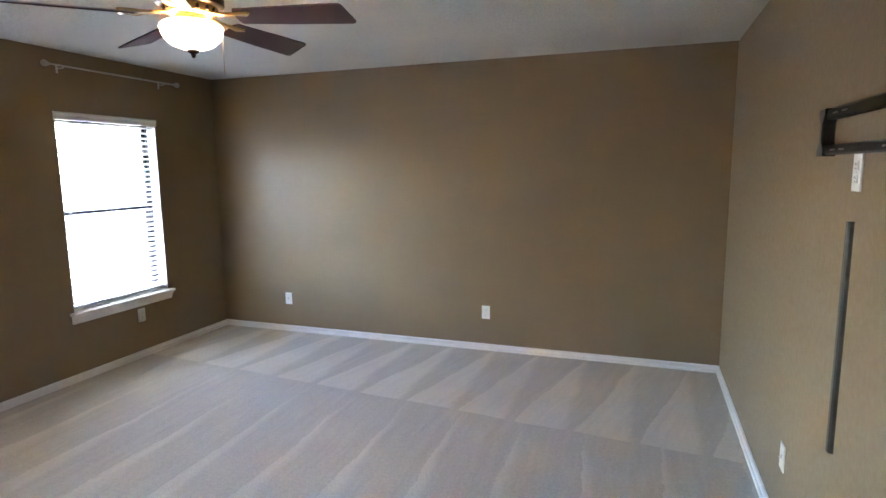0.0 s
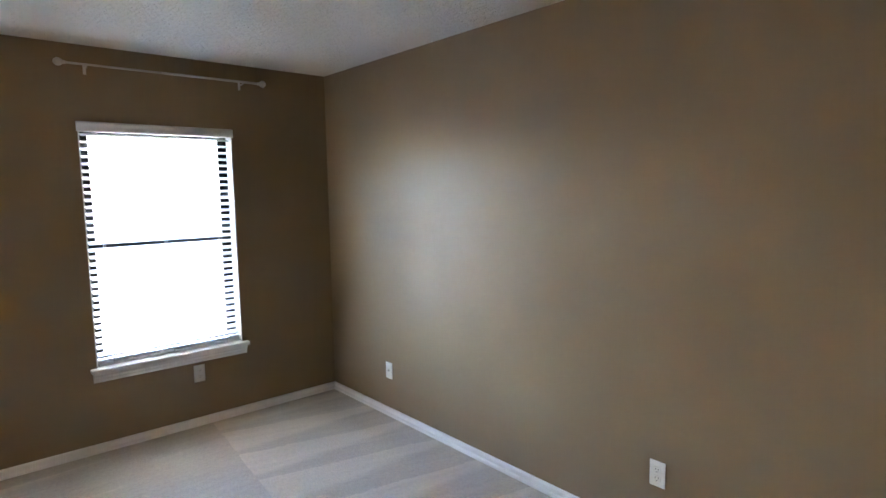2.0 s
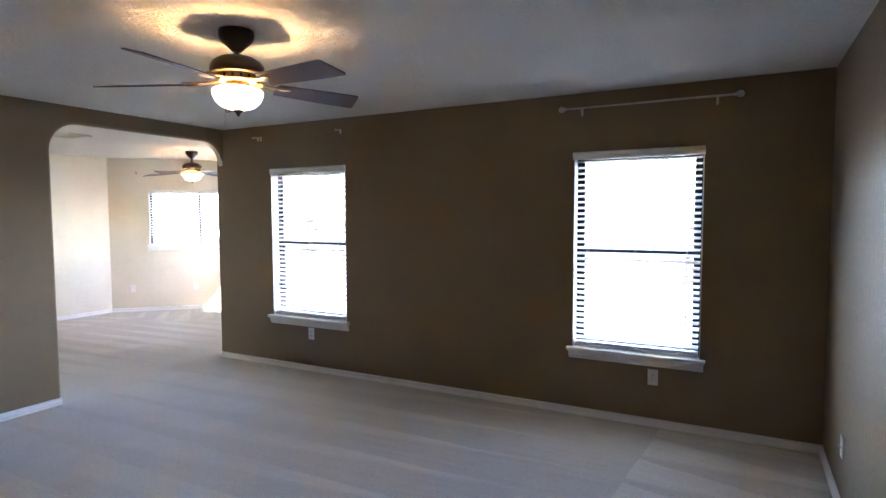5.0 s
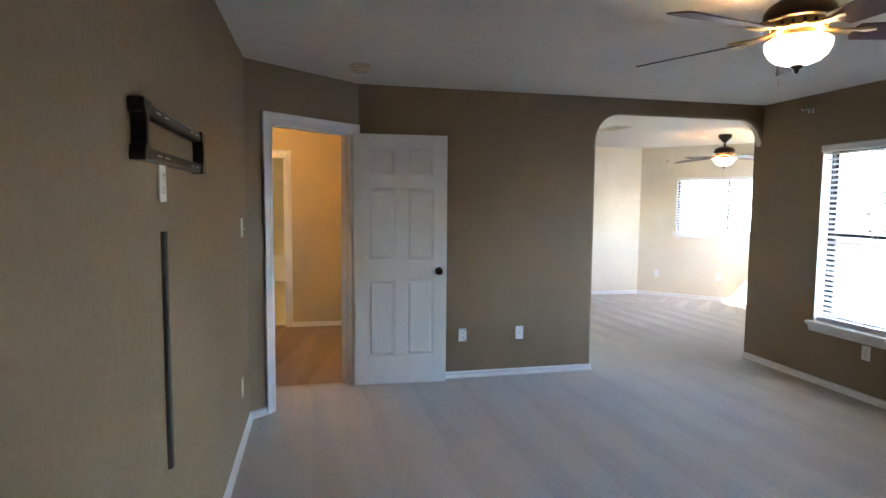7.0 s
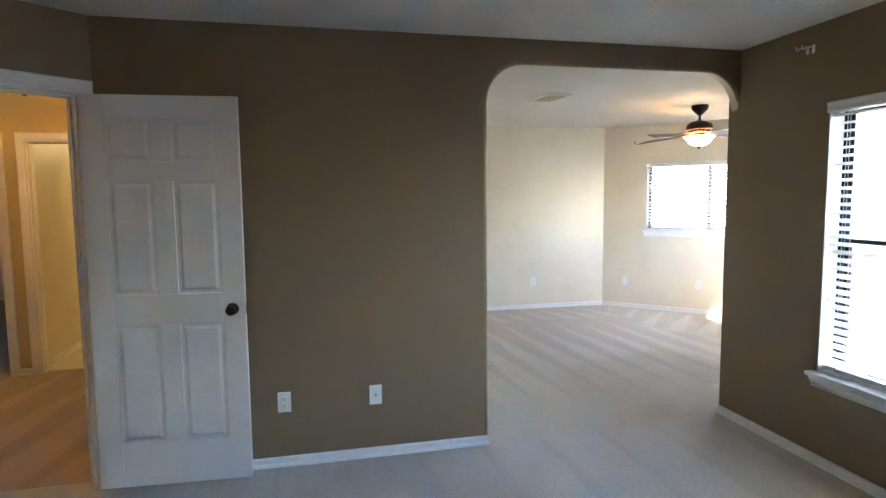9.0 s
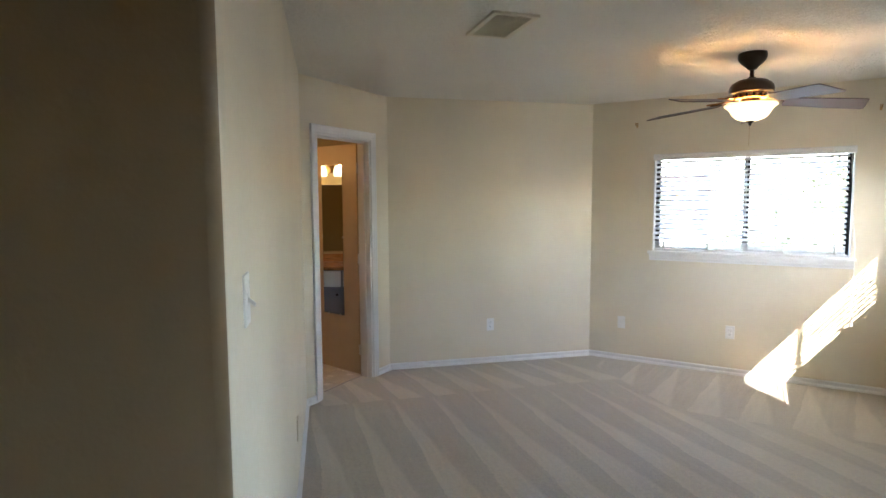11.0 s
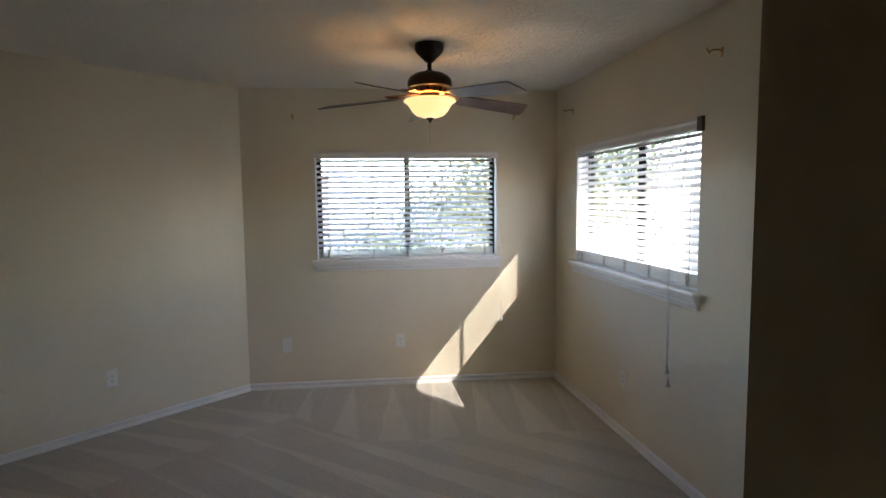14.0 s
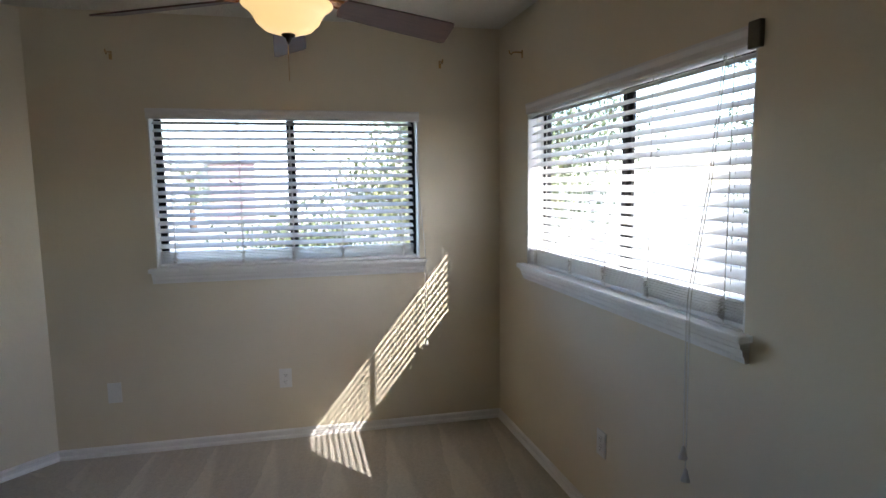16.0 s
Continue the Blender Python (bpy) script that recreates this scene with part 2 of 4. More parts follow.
# ---------------------------------------------------------------- mesh tools
def box(bm, lo, hi, bev=0.0, m=None):
    x0, y0, z0 = (min(a, b) for a, b in zip(lo, hi))
    x1, y1, z1 = (max(a, b) for a, b in zip(lo, hi))
    vs = [bm.verts.new(p) for p in ((x0, y0, z0), (x1, y0, z0), (x1, y1, z0), (x0, y1, z0), (x0, y0, z1), (x1, y0, z1), (x1, y1, z1), (x0, y1, z1))]
    fs = [bm.faces.new([vs[i] for i in q]) for q in ((3, 2, 1, 0), (4, 5, 6, 7), (0, 1, 5, 4), (1, 2, 6, 5), (2, 3, 7, 6), (3, 0, 4, 7))]
    if bev:
        es = list({e for f in fs for e in f.edges})
        out = bmesh.ops.bevel(bm, geom=es, offset=bev, segments=2, profile=0.5, affect="EDGES")
        vs = list({v for f in out["faces"] for v in f.verts} | {v for v in vs if v.is_valid})
    if m is not None:
        for v in vs:
            v.co = m @ v.co
    return vs


def lathe(bm, profile, seg=32, m=None, smooth=True):
    rings = []
    for r, z in profile:
        if r < 1e-5:
            rings.append([bm.verts.new((0, 0, z))])
        else:
            rings.append([bm.verts.new((r * math.cos(2 * math.pi * i / seg), r * math.sin(2 * math.pi * i / seg), z)) for i in range(seg)])
    for a, b in zip(rings, rings[1:]):
        for i in range(seg):
            j = (i + 1) % seg
            if len(a) == 1 and len(b) == 1:
                continue
            q = [a[0], b[j], b[i]] if len(a) == 1 else [a[i], a[j], b[0]] if len(b) == 1 else [a[i], a[j], b[j], b[i]]
            f = bm.faces.new(q)
            f.smooth = smooth
    if m is not None:
        for ring in rings:
            for v in ring:
                v.co = m @ v.co


def tube(bm, pts, r, seg=8):
    pts = [Vector(p) for p in pts]
    rings = []
    for i, p in enumerate(pts):
        way = (pts[min(i + 1, len(pts) - 1)] - pts[max(i - 1, 0)]).normalized()
        side = way.orthogonal().normalized() if i == 0 else (side - way * side.dot(way)).normalized()
        up = way.cross(side)
        rr = r[i] if isinstance(r, (list, tuple)) else r
        rings.append([bm.verts.new(p + rr * (math.cos(a) * side + math.sin(a) * up)) for a in (2 * math.pi * k / seg for k in range(seg))])
    for a, b in zip(rings, rings[1:]):
        for i in range(seg):
            f = bm.faces.new((a[i], a[(i + 1) % seg], b[(i + 1) % seg], b[i]))
            f.smooth = True
    bm.faces.new(rings[0][::-1]), bm.faces.new(rings[-1])


def prism(bm, poly, lo, hi, axis="y"):
    """A closed outline pushed along an axis: (a, b) -> (a, lo..hi, b) for y, (a, b, lo..hi) for z, (lo..hi, a, b) for x."""
    def at(a, b, h):
        return {"y": (a, h, b), "z": (a, b, h), "x": (h, a, b)}[axis]
    bot = [bm.verts.new(at(a, b, lo)) for a, b in poly]
    top = [bm.verts.new(at(a, b, hi)) for a, b in poly]
    fs = [bm.faces.new(bot[::-1]), bm.faces.new(top)]
    for i in range(len(poly)):
        j = (i + 1) % len(poly)
        fs.append(bm.faces.new((bot[i], bot[j], top[j], top[i])))
    bmesh.ops.recalc_face_normals(bm, faces=fs)
    return fs


def mesh(name, bm, *mats):
    me = bpy.data.meshes.new(name)
    bm.to_mesh(me)
    bm.free()
    for m in mats:
        me.materials.append(m)
    return me


def part(name, bm, material, parent, label=""):
    ob = new(name, mesh(name, bm, material))
    ob.parent = parent
    if label:
        tagged(ob, label)
    return ob


def thing(name, m, label, category, group="", kind=""):
    ob = new(name)
    ob.empty_display_size = 0.1
    ob.matrix_world = m
    return tagged(ob, label, category, group, kind)


def wall_frame(p0, p1):
    """x along the wall, y into the room, z up."""
    d = (Vector(p1) - Vector(p0)).normalized()
    return Matrix(((d.x, -d.y, 0, p0[0]), (d.y, d.x, 0, p0[1]), (0, 0, 1, 0), (0, 0, 0, 1)))


def span_of(p0, p1):
    return (Vector(p1) - Vector(p0)).length


def wall(name, p0, p1, inner, outer, label, openings=(), thick=0.12, top=2.44, e0=0.0, e1=0.0, base=0.0):
    m, length = wall_frame(p0, p1), span_of(p0, p1)
    bm = bmesh.new()
    s = -e0
    for a, b, z0, z1 in sorted(openings):
        box(bm, (s, -thick, base), (a, 0, top))
        if z0 > base:
            box(bm, (a, -thick, base), (b, 0, z0))
        box(bm, (a, -thick, z1), (b, 0, top))
        s = b
    box(bm, (s, -thick, base), (length + e1, 0, top))
    bmesh.ops.remove_doubles(bm, verts=bm.verts, dist=1e-5)
    for f in bm.faces:
        f.material_index = 0 if f.normal.y > 0.9 else 1
    ob = new(name, mesh(name, bm, inner, outer))
    ob.matrix_world = m
    return tagged(ob, label, "wall", kind="structure")


def sweep(bm, path, profile, closed=False):
    """path: (s, z) points; profile: (outwards to the right of the path, depth into the room). Mitred corners."""
    n = len(path)
    rings = []
    for i, p in enumerate(path):
        p = Vector(p)
        a = (p - Vector(path[i - 1])).normalized() if i or closed else None
        b = (Vector(path[(i + 1) % n]) - p).normalized() if i < n - 1 or closed else None
        na = Vector((a.y, -a.x)) if a else None
        nb = Vector((b.y, -b.x)) if b else None
        side = (na + nb) / (1 + na.dot(nb)) if a and b else (na or nb)
        rings.append([bm.verts.new((p.x + o * side.x, d, p.y + o * side.y)) for o, d in profile])
    fs = []
    k = len(profile)
    for a, b in zip(rings, rings[1:]):
        for i in range(k):
            fs.append(bm.faces.new((a[i], a[(i + 1) % k], b[(i + 1) % k], b[i])))
    fs += [bm.faces.new(rings[0][::-1]), bm.faces.new(rings[-1])]
    bmesh.ops.recalc_face_normals(bm, faces=fs)


CASING = ((0.0, 0.0), (0.0, 0.009), (0.006, 0.013), (0.022, 0.012), (0.030, 0.015), (0.047, 0.017), (0.056, 0.021), (0.063, 0.019), (0.063, 0.0))


def casing(bm, s0, s1, z1, y=0.0, flip=1):
    sweep(bm, [(s0, 0.0), (s0, z1), (s1, z1), (s1, 0.0)][::-1], [(o, y + flip * d) for o, d in CASING])


BASE = ((0, 0), (0.020, 0), (0.020, 0.008), (0.016, 0.016), (0.0105, 0.019), (0.009, 0.022), (0.009, 0.037), (0.0125, 0.040), (0.012, 0.046), (0.006, 0.053), (0, 0.055))


def baseboard(p0, p1, s0, s1, label="white moulded wooden baseboard along the carpet"):
    bm = bmesh.new()
    prism(bm, [(d, z) for d, z in BASE], s0, s1, "x")
    ob = new("baseboard", mesh("baseboard", bm, WHITE))
    ob.matrix_world = wall_frame(p0, p1)
    return tagged(ob, label, "baseboard", kind="structure")


# ---------------------------------------------------------------- plan
A_NW, A_NE, A_SW, A_SD, A_DE = (-3.925, 4.485), (0.664, 4.485), (-3.925, -0.905), (-0.132, -0.905), (0.664, -0.262)
ARCH_L, ARCH_BACK, ARCH_TOP, ARCH_R = -2.215, -1.005, 2.297, 0.235
B_N, B_NW, B_W, B_S, B_SE, B_E = (-4.065, -1.005), (-5.08, -1.005), (-6.912, -3.025), (-5.096, -4.853), (-3.115, -4.889), (-2.365, -4.124)
A_WEND = (-3.925, -1.005)
B_EN = (-2.215, -1.005)
HALL_Y = -3.22

# window openings: wall, from, to, sill, head
LW = span_of(A_NW, A_WEND)
W1 = (4.485 - 3.755, 4.485 - 2.855, 0.515, 2.005)
W2 = (4.485 - 0.700, 4.485 + 0.235, 0.515, 2.005)
W3 = (0.510, 2.006, 1.050, 1.942)
LNW = span_of(B_NW, B_W)
W4 = (LNW - 2.014, LNW - 0.432, 1.053, 1.940)
D_LEN = span_of(A_SD, A_DE)
D1 = (0.068, 0.830, 0.0, 2.052)
BD_LEN = span_of(B_SE, B_E)
BD = (0.255, 0.910, 0.0, 2.040)

# floors
def slab(name, poly, z0, z1, mat, label, category):
    bm = bmesh.new()
    prism(bm, poly, z0, z1, "z")
    return tagged(new(name, mesh(name, bm, mat)), label, category, kind="structure")


slab("floor_bedroom", [(-4.2, -0.955), (0.9, -0.955), (0.9, 4.7), (-4.2, 4.7)], -0.2, 0.0, CARPET_A, "pale grey cut-pile carpet with vacuum marks", "carpet")
slab("floor_sitting_room", [(-7.11, -3.03), (-5.16, -5.00), (-3.07, -5.00), (-2.27, -4.18), (-2.10, -0.955), (-4.1, -0.955), (-5.12, -0.93)], -0.2, 0.0, CARPET_B, "beige cut-pile carpet with vacuum marks", "carpet")
slab("floor_hall", [(-1.12, -8.2), (5.0, -8.2), (5.0, -0.955), (-1.12, -0.955)], -0.2, 0.0, CARPET_H, "pale carpet of the hall, toned darker and warmer for lamp light", "carpet")
slab("floor_side_room", [(-0.45, -8.05), (1.235, -8.05), (1.235, -3.30), (-0.45, -3.30)], -0.01, 0.006, VINYL, "cream vinyl floor of the side room", "floor")
slab("floor_far", [(0.9, -0.955), (2.4, -0.955), (2.4, 1.0), (0.9, 1.0)], -0.2, 0.0, CARPET_H, "pale carpet beside the hall, toned darker and warmer for lamp light", "carpet")
slab("floor_bathroom", [(-3.7, -6.95), (-1.12, -6.95), (-1.12, -3.2), (-2.20, -3.2), (-2.27, -4.18), (-3.07, -5.00), (-3.7, -5.00)], -0.2, 0.0, GROUT, "grey grout bed under bathroom tiles", "floor")

# ceilings
slab("ceiling_bedroom", [(-4.1, -0.95), (0.8, -0.95), (0.8, 4.6), (-4.1, 4.6)], 2.44, 2.6, CEIL, "white sprayed-texture ceiling", "ceiling")
slab("ceiling_sitting_room", [(-7.11, -3.03), (-5.16, -5.00), (-3.07, -5.00), (-2.27, -4.18), (-2.10, -0.95), (-4.1, -0.95), (-5.12, -0.93)], 2.44, 2.6, CEIL, "white sprayed-texture ceiling", "ceiling")
slab("ceiling_hall", [(-1.12, -8.2), (5.0, -8.2), (5.0, -0.95), (-1.12, -0.95)], 2.44, 2.6, CEIL, "white sprayed-texture ceiling of the hall", "ceiling")
slab("ceiling_far", [(0.8, -0.95), (2.4, -0.95), (2.4, 1.0), (0.8, 1.0)], 2.44, 2.6, CEIL, "white sprayed-texture ceiling of the hall", "ceiling")
slab("ceiling_bathroom", [(-3.7, -6.95), (-1.12, -6.95), (-1.12, -3.2), (-2.20, -3.2), (-2.27, -4.18), (-3.07, -5.00), (-3.7, -5.00)], 2.44, 2.6, CEIL, "white textured bathroom ceiling", "ceiling")

# bedroom walls
wall("wall_north", A_NE, A_NW, BROWN, WHITE, "taupe brown eggshell painted wall", e0=0.12, e1=0.12)
wall("wall_east", A_DE, A_NE, BROWN, TAN, "taupe brown eggshell painted wall")
wall("wall_west", A_NW, A_WEND, BROWN, CREAM, "taupe brown painted wall with two windows", [W1, W2], thick=0.14)
wall("wall_door", A_SD, A_DE, BROWN, TAN, "taupe brown angled wall round the hall door", [D1], e1=0.05)

# south wall with its rounded opening
def arch_wall():
    x0, x1 = A_SW[0], A_SD[0]
    r = ARCH_R
    pts = [(x0, 2.44), (x0, ARCH_TOP - r)]
    pts += [(x0 + r - r * math.cos(a), ARCH_TOP - r + r * math.sin(a)) for a in (math.pi / 2 * i / 12 for i in range(1, 13))]
    pts += [(ARCH_L - r + r * math.sin(a), ARCH_TOP - r + r * math.cos(a)) for a in (math.pi / 2 * i / 12 for i in range(13))]
    pts += [(ARCH_L, 0.0), (x1, 0.0), (x1, 2.44)]
    bm = bmesh.new()
    fs = prism(bm, pts, ARCH_BACK, A_SW[1], "y")
    rim = [e for e in bm.edges if all(abs(v.co.x - x0) > 1e-4 or v.co.z < 2.3 for v in e.verts) and all(v.co.z < 2.31 and v.co.x < ARCH_L + 1e-4 for v in e.verts)
           and abs(e.verts[0].co.y - e.verts[1].co.y) < 1e-4 and (e.verts[0].co.y > -0.95 or min(v.co.z for v in e.verts) > 2.0)]
    bmesh.ops.bevel(bm, geom=rim, offset=0.026, segments=4, profile=0.5, affect="EDGES")
    for f in bm.faces:
        bullnose = abs(f.normal.x) < 0.95 and f.normal.y > 0.05
        f.material_index = 0 if f.normal.y > 0.9 or bullnose else 1
        f.smooth = f.calc_area() < 0.05
    tagged(new("wall_south", mesh("wall_south", bm, BROWN, CREAM)), "taupe brown wall with a wide round-cornered opening", "wall", kind="structure")


arch_wall()

# sitting room walls
wall("wall_return", B_N, B_NW, CREAM, BROWN, "short cream painted return wall", e1=0.05)
wall("wall_northwest", B_NW, B_W, CREAM, WHITE, "cream painted wall with a wide window", [W4], e0=0.05, e1=0.12, thick=0.14)
wall("wall_southwest", B_W, B_S, CREAM, WHITE, "cream painted wall with a wide window", [W3], e0=0.12, e1=0.10, thick=0.14)
wall("wall_sitting_south", B_S, B_SE, CREAM, TAN, "cream painted wall", e0=0.10, e1=0.05)
wall("wall_bath_door", B_SE, B_E, CREAM, TAN, "cream angled wall round the bathroom door", [BD], e0=0.05, e1=0.05)
wall("wall_sitting_east", B_E, B_EN, CREAM, TAN, "cream painted wall", e0=0.05)

# baseboards
baseboard(A_NE, A_NW, 0.0, span_of(A_NE, A_NW))
baseboard(A_DE, A_NE, 0.0, span_of(A_DE, A_NE))
baseboard(A_NW, A_WEND, 0.0, LW)
baseboard((ARCH_L, A_SW[1]), A_SD, 0.0, A_SD[0] - ARCH_L)
baseboard(A_SD, A_DE, D1[1] + 0.063, D_LEN)
baseboard(A_WEND, B_NW, 0.0, 1.155)
baseboard(B_NW, B_W, 0.0, LNW)
baseboard(B_W, B_S, 0.0, span_of(B_W, B_S))
baseboard(B_S, B_SE, 0.0, span_of(B_S, B_SE))
baseboard(B_SE, B_E, 0.0, BD[0] - 0.063)
baseboard(B_SE, B_E, BD[1] + 0.063, BD_LEN)
baseboard(B_E, B_EN, 0.0, span_of(B_E, B_EN))


# ---------------------------------------------------------------- windows and blinds
def window(name, p0, p1, hole, slider, label):
    s0, s1, z0, z1 = hole
    w, h = s1 - s0, z1 - z0
    ob = thing(name, wall_frame(p0, p1) @ Matrix.Translation((s0, 0, z0)), label, "window", kind="structure")
    back = -0.115
    bm = bmesh.new()
    t = 0.018 if slider else 0.032
    for lo, hi in (((0, 0), (t, h)), ((w - t, 0), (w, h)), ((t, 0), (w - t, t)), ((t, h - t), (w - t, h))):
        box(bm, (lo[0], back - 0.022, lo[1]), (hi[0], back + 0.022, hi[1]), 0.003)
    part("window_frame", bm, BRONZE, ob, "dark bronze aluminium frame")
    halves = ((t, w / 2), (w / 2, w - t)) if slider else ((t, h / 2), (h / 2, h - t))
    for i, (a, b) in enumerate(halves):
        y = back + (0.009 if i else -0.009)
        bm = bmesh.new()
        q = 0.024
        if slider:
            q = 0.027
            a, b = a - (0.004 if i else 0), b + (0 if i else 0.004)
            cells = (((a, t), (a + q, h - t)), ((b - q, t), (b, h - t)), ((a + q, t), (b - q, t + q)), ((a + q, h - t - q), (b - q, h - t)))
            pane = (a + q, t + q, b - q, h - t - q)
        else:
            q = 0.032
            a, b = a - (0.008 if i else 0), b + (0 if i else 0.008)
            cells = (((t, a), (t + q, b)), ((w - t - q, a), (w - t, b)), ((t + q, a), (w - t - q, a + q)), ((t + q, b - q), (w - t - q, b)))
            pane = (t + q, a + q, w - t - q, b - q)
        for lo, hi in cells:
            box(bm, (lo[0], y - 0.008, lo[1]), (hi[0], y + 0.008, hi[1]), 0.002)
        sash = part("sash", bm, BRONZE, ob, "dark bronze sash")
        bm = bmesh.new()
        box(bm, (pane[0], y - 0.002, pane[1]), (pane[2], y + 0.002, pane[3]))
        g = part("pane", bm, GLASS, sash, "clear glass pane")
        g.visible_shadow = False
    # jamb liners
    bm = bmesh.new()
    box(bm, (0, back + 0.022, 0), (0.008, -0.001, h), 0.001)
    box(bm, (w - 0.008, back + 0.022, 0), (w, -0.001, h), 0.001)
    box(bm, (0.008, back + 0.022, h - 0.008), (w - 0.008, -0.001, h), 0.001)
    part("window_jamb", bm, WHITE, ob, "white jamb lining")
    bm = bmesh.new()
    box(bm, (0.0, back + 0.022, -0.001), (w, 0.0, 0.012), 0.0)
    box(bm, (-0.035, 0.0, -0.012), (w + 0.035, 0.052, 0.012), 0.005)
    prism(bm, [(0.0, -0.075), (0.014, -0.075), (0.017, -0.06), (0.024, -0.05), (0.026, -0.035), (0.034, -0.028), (0.036, -0.012), (0.0, -0.012)], -0.022, w + 0.022, "x")
    part("window_sill", bm, WHITE, ob, "white wooden stool and moulded apron")
    return ob


def slat_mesh(length, width=0.050, thick=0.0022):
    """A slightly bowed wooden blind slat, along x, centred."""
    bm = bmesh.new()
    n = 4
    up, dn = [], []
    for i in range(n + 1):
        y = (i / n - 0.5) * width
        z = 0.0012 * (1 - (2 * y / width) ** 2)
        up.append((y, z + thick / 2))
        dn.append((y, z - thick / 2))
    prism(bm, up + dn[::-1], -length / 2, length / 2, "x")
    return mesh("slat", bm, SLAT)


def blind(p0, p1, hole, tilt, bottom, pitch, label, wand=None, group="window blinds", pulled=(), shift=0.0):
    """A wooden venetian blind inside the opening. bottom: height of the bottom rail over the sill; the slats left over lie stacked on it."""
    s0, s1, z0, z1 = hole
    w, h = s1 - s0, z1 - z0
    ob = thing("window_blind", wall_frame(p0, p1) @ Matrix.Translation((s0, 0, z0)), label, "blind", group)
    y = -0.040
    bm = bmesh.new()
    box(bm, (0.010, y - 0.030, h - 0.054), (w - 0.010, y + 0.026, h - 0.010), 0.002)
    part("headrail", bm, WHITE, ob)
    bm = bmesh.new()
    prism(bm, [(-0.008, h - 0.058), (0.006, h - 0.058), (0.010, h - 0.050), (0.008, h - 0.030), (0.012, h - 0.012), (0.010, h - 0.002), (-0.008, h - 0.002)], -0.006, w + 0.006, "x")
    part("valance", bm, WHITE, ob, "white valance")
    me = slat_mesh(w - 0.03 - 2 * abs(shift))
    first = h - 0.074
    low = max(bottom, 0.06) + 0.022
    count = round((first - low) / pitch) + (1 if bottom < 0.05 else 0)
    pitch = (first - low) / count
    spare = max(3, int((bottom - 0.035) / 0.0088))
    rot = Matrix.Rotation(radians(-tilt), 4, "X")
    for i in range(count + 1):
        s = new("slat", me)
        s.parent = ob
        jig = random.uniform(-0.45, 0.45)
        s.matrix_basis = Matrix.Translation((w / 2 + shift + random.uniform(-0.001, 0.001), y, first - i * pitch)) @ rot @ Matrix.Rotation(radians(jig), 4, "X") @ Matrix.Rotation(radians(random.uniform(-0.12, 0.12)), 4, "Y")
    for i in range(spare):
        s = new("slat", me)
        s.parent = ob
        s.matrix_basis = Matrix.Translation((w / 2 + shift + random.uniform(-0.002, 0.002), y + random.uniform(-0.002, 0.002), 0.036 + i * 0.0088))
    bm = bmesh.new()
    box(bm, (0.015, y - 0.026, 0.013), (w - 0.015, y + 0.026, 0.032), 0.004)
    part("bottom_rail", bm, SLAT, ob)
    ladders = [0.10, w - 0.10, w / 2] + ([w * 0.31, w * 0.69] if w > 1.2 else [])
    for x in ladders:
        bm = bmesh.new()
        for yy in (y - 0.027, y + 0.027):
            tube(bm, [(x, yy, 0.02), (x, yy, h - 0.06)], 0.0017, 5)
        tube(bm, [(x + 0.008, y, 0.02), (x + 0.008, y, h - 0.06)], 0.0011, 5)
        part("ladder_cord", bm, CORD, ob)
        if bottom > 0.06:
            bm = bmesh.new()
            knot = random.Random(int(x * 1000))
            loops = []
            for q in range(9):
                zz = 0.028 + q * (bottom - 0.042) / 9
                wide = knot.uniform(0.006, 0.016)
                loops += [(x - wide * knot.random(), y + 0.029, zz), (x + wide, y + 0.037, zz + knot.uniform(-0.005, 0.009)), (x - wide * 0.5, y + 0.041, zz + knot.uniform(0, 0.012))]
            tube(bm, loops, 0.0026, 5)
            part("ladder_tape", bm, CORD, ob, "bunched ladder cord")
    for x, low, lean in pulled:
        bm = bmesh.new()
        tube(bm, [(x, y + 0.03, h - 0.06), (x + lean * 0.4, 0.016, h * 0.5), (x + lean, 0.058, 0.10), (x + lean, 0.062, 0.0), (x + lean, 0.058, -0.3), (x + lean, 0.056, low + 0.03)], 0.0017 if x > 0.05 else 0.0030, 6)
        cord = part("pull_cord", bm, CORD, ob, "white pull cord")
        bm = bmesh.new()
        lathe(bm, [(0, low + 0.045), (0.005, low + 0.04), (0.008, low + 0.025), (0.015, low), (0, low - 0.003)], 12, Matrix.Translation((x + lean, 0.056, 0)))
        part("tassel", bm, WHITE, cord, "white cord tassel")
    if wand:
        bm = bmesh.new()
        tube(bm, [(wand, y + 0.032, h - 0.065), (wand, 0.004, h - 0.10), (wand, 0.010, h - 0.62)], 0.0035, 8)
        part("tilt_wand", bm, PLASTIC, ob)
    return ob


def end_block(p0, p1, hole, side):
    """Plastic end clip left over from the valance."""
    s0, s1, z0, z1 = hole
    x = s0 if side < 0 else s1
    bm = bmesh.new()
    box(bm, (x - 0.022, 0.0, z1 - 0.07), (x + 0.022, 0.018, z1 + 0.005), 0.003)
    ob = new("valance_clip", mesh("valance_clip", bm, CLIP))
    ob.matrix_world = wall_frame(p0, p1)
    return tagged(ob, "tarnished valance clip on the wall beside the blind", "blind clip")


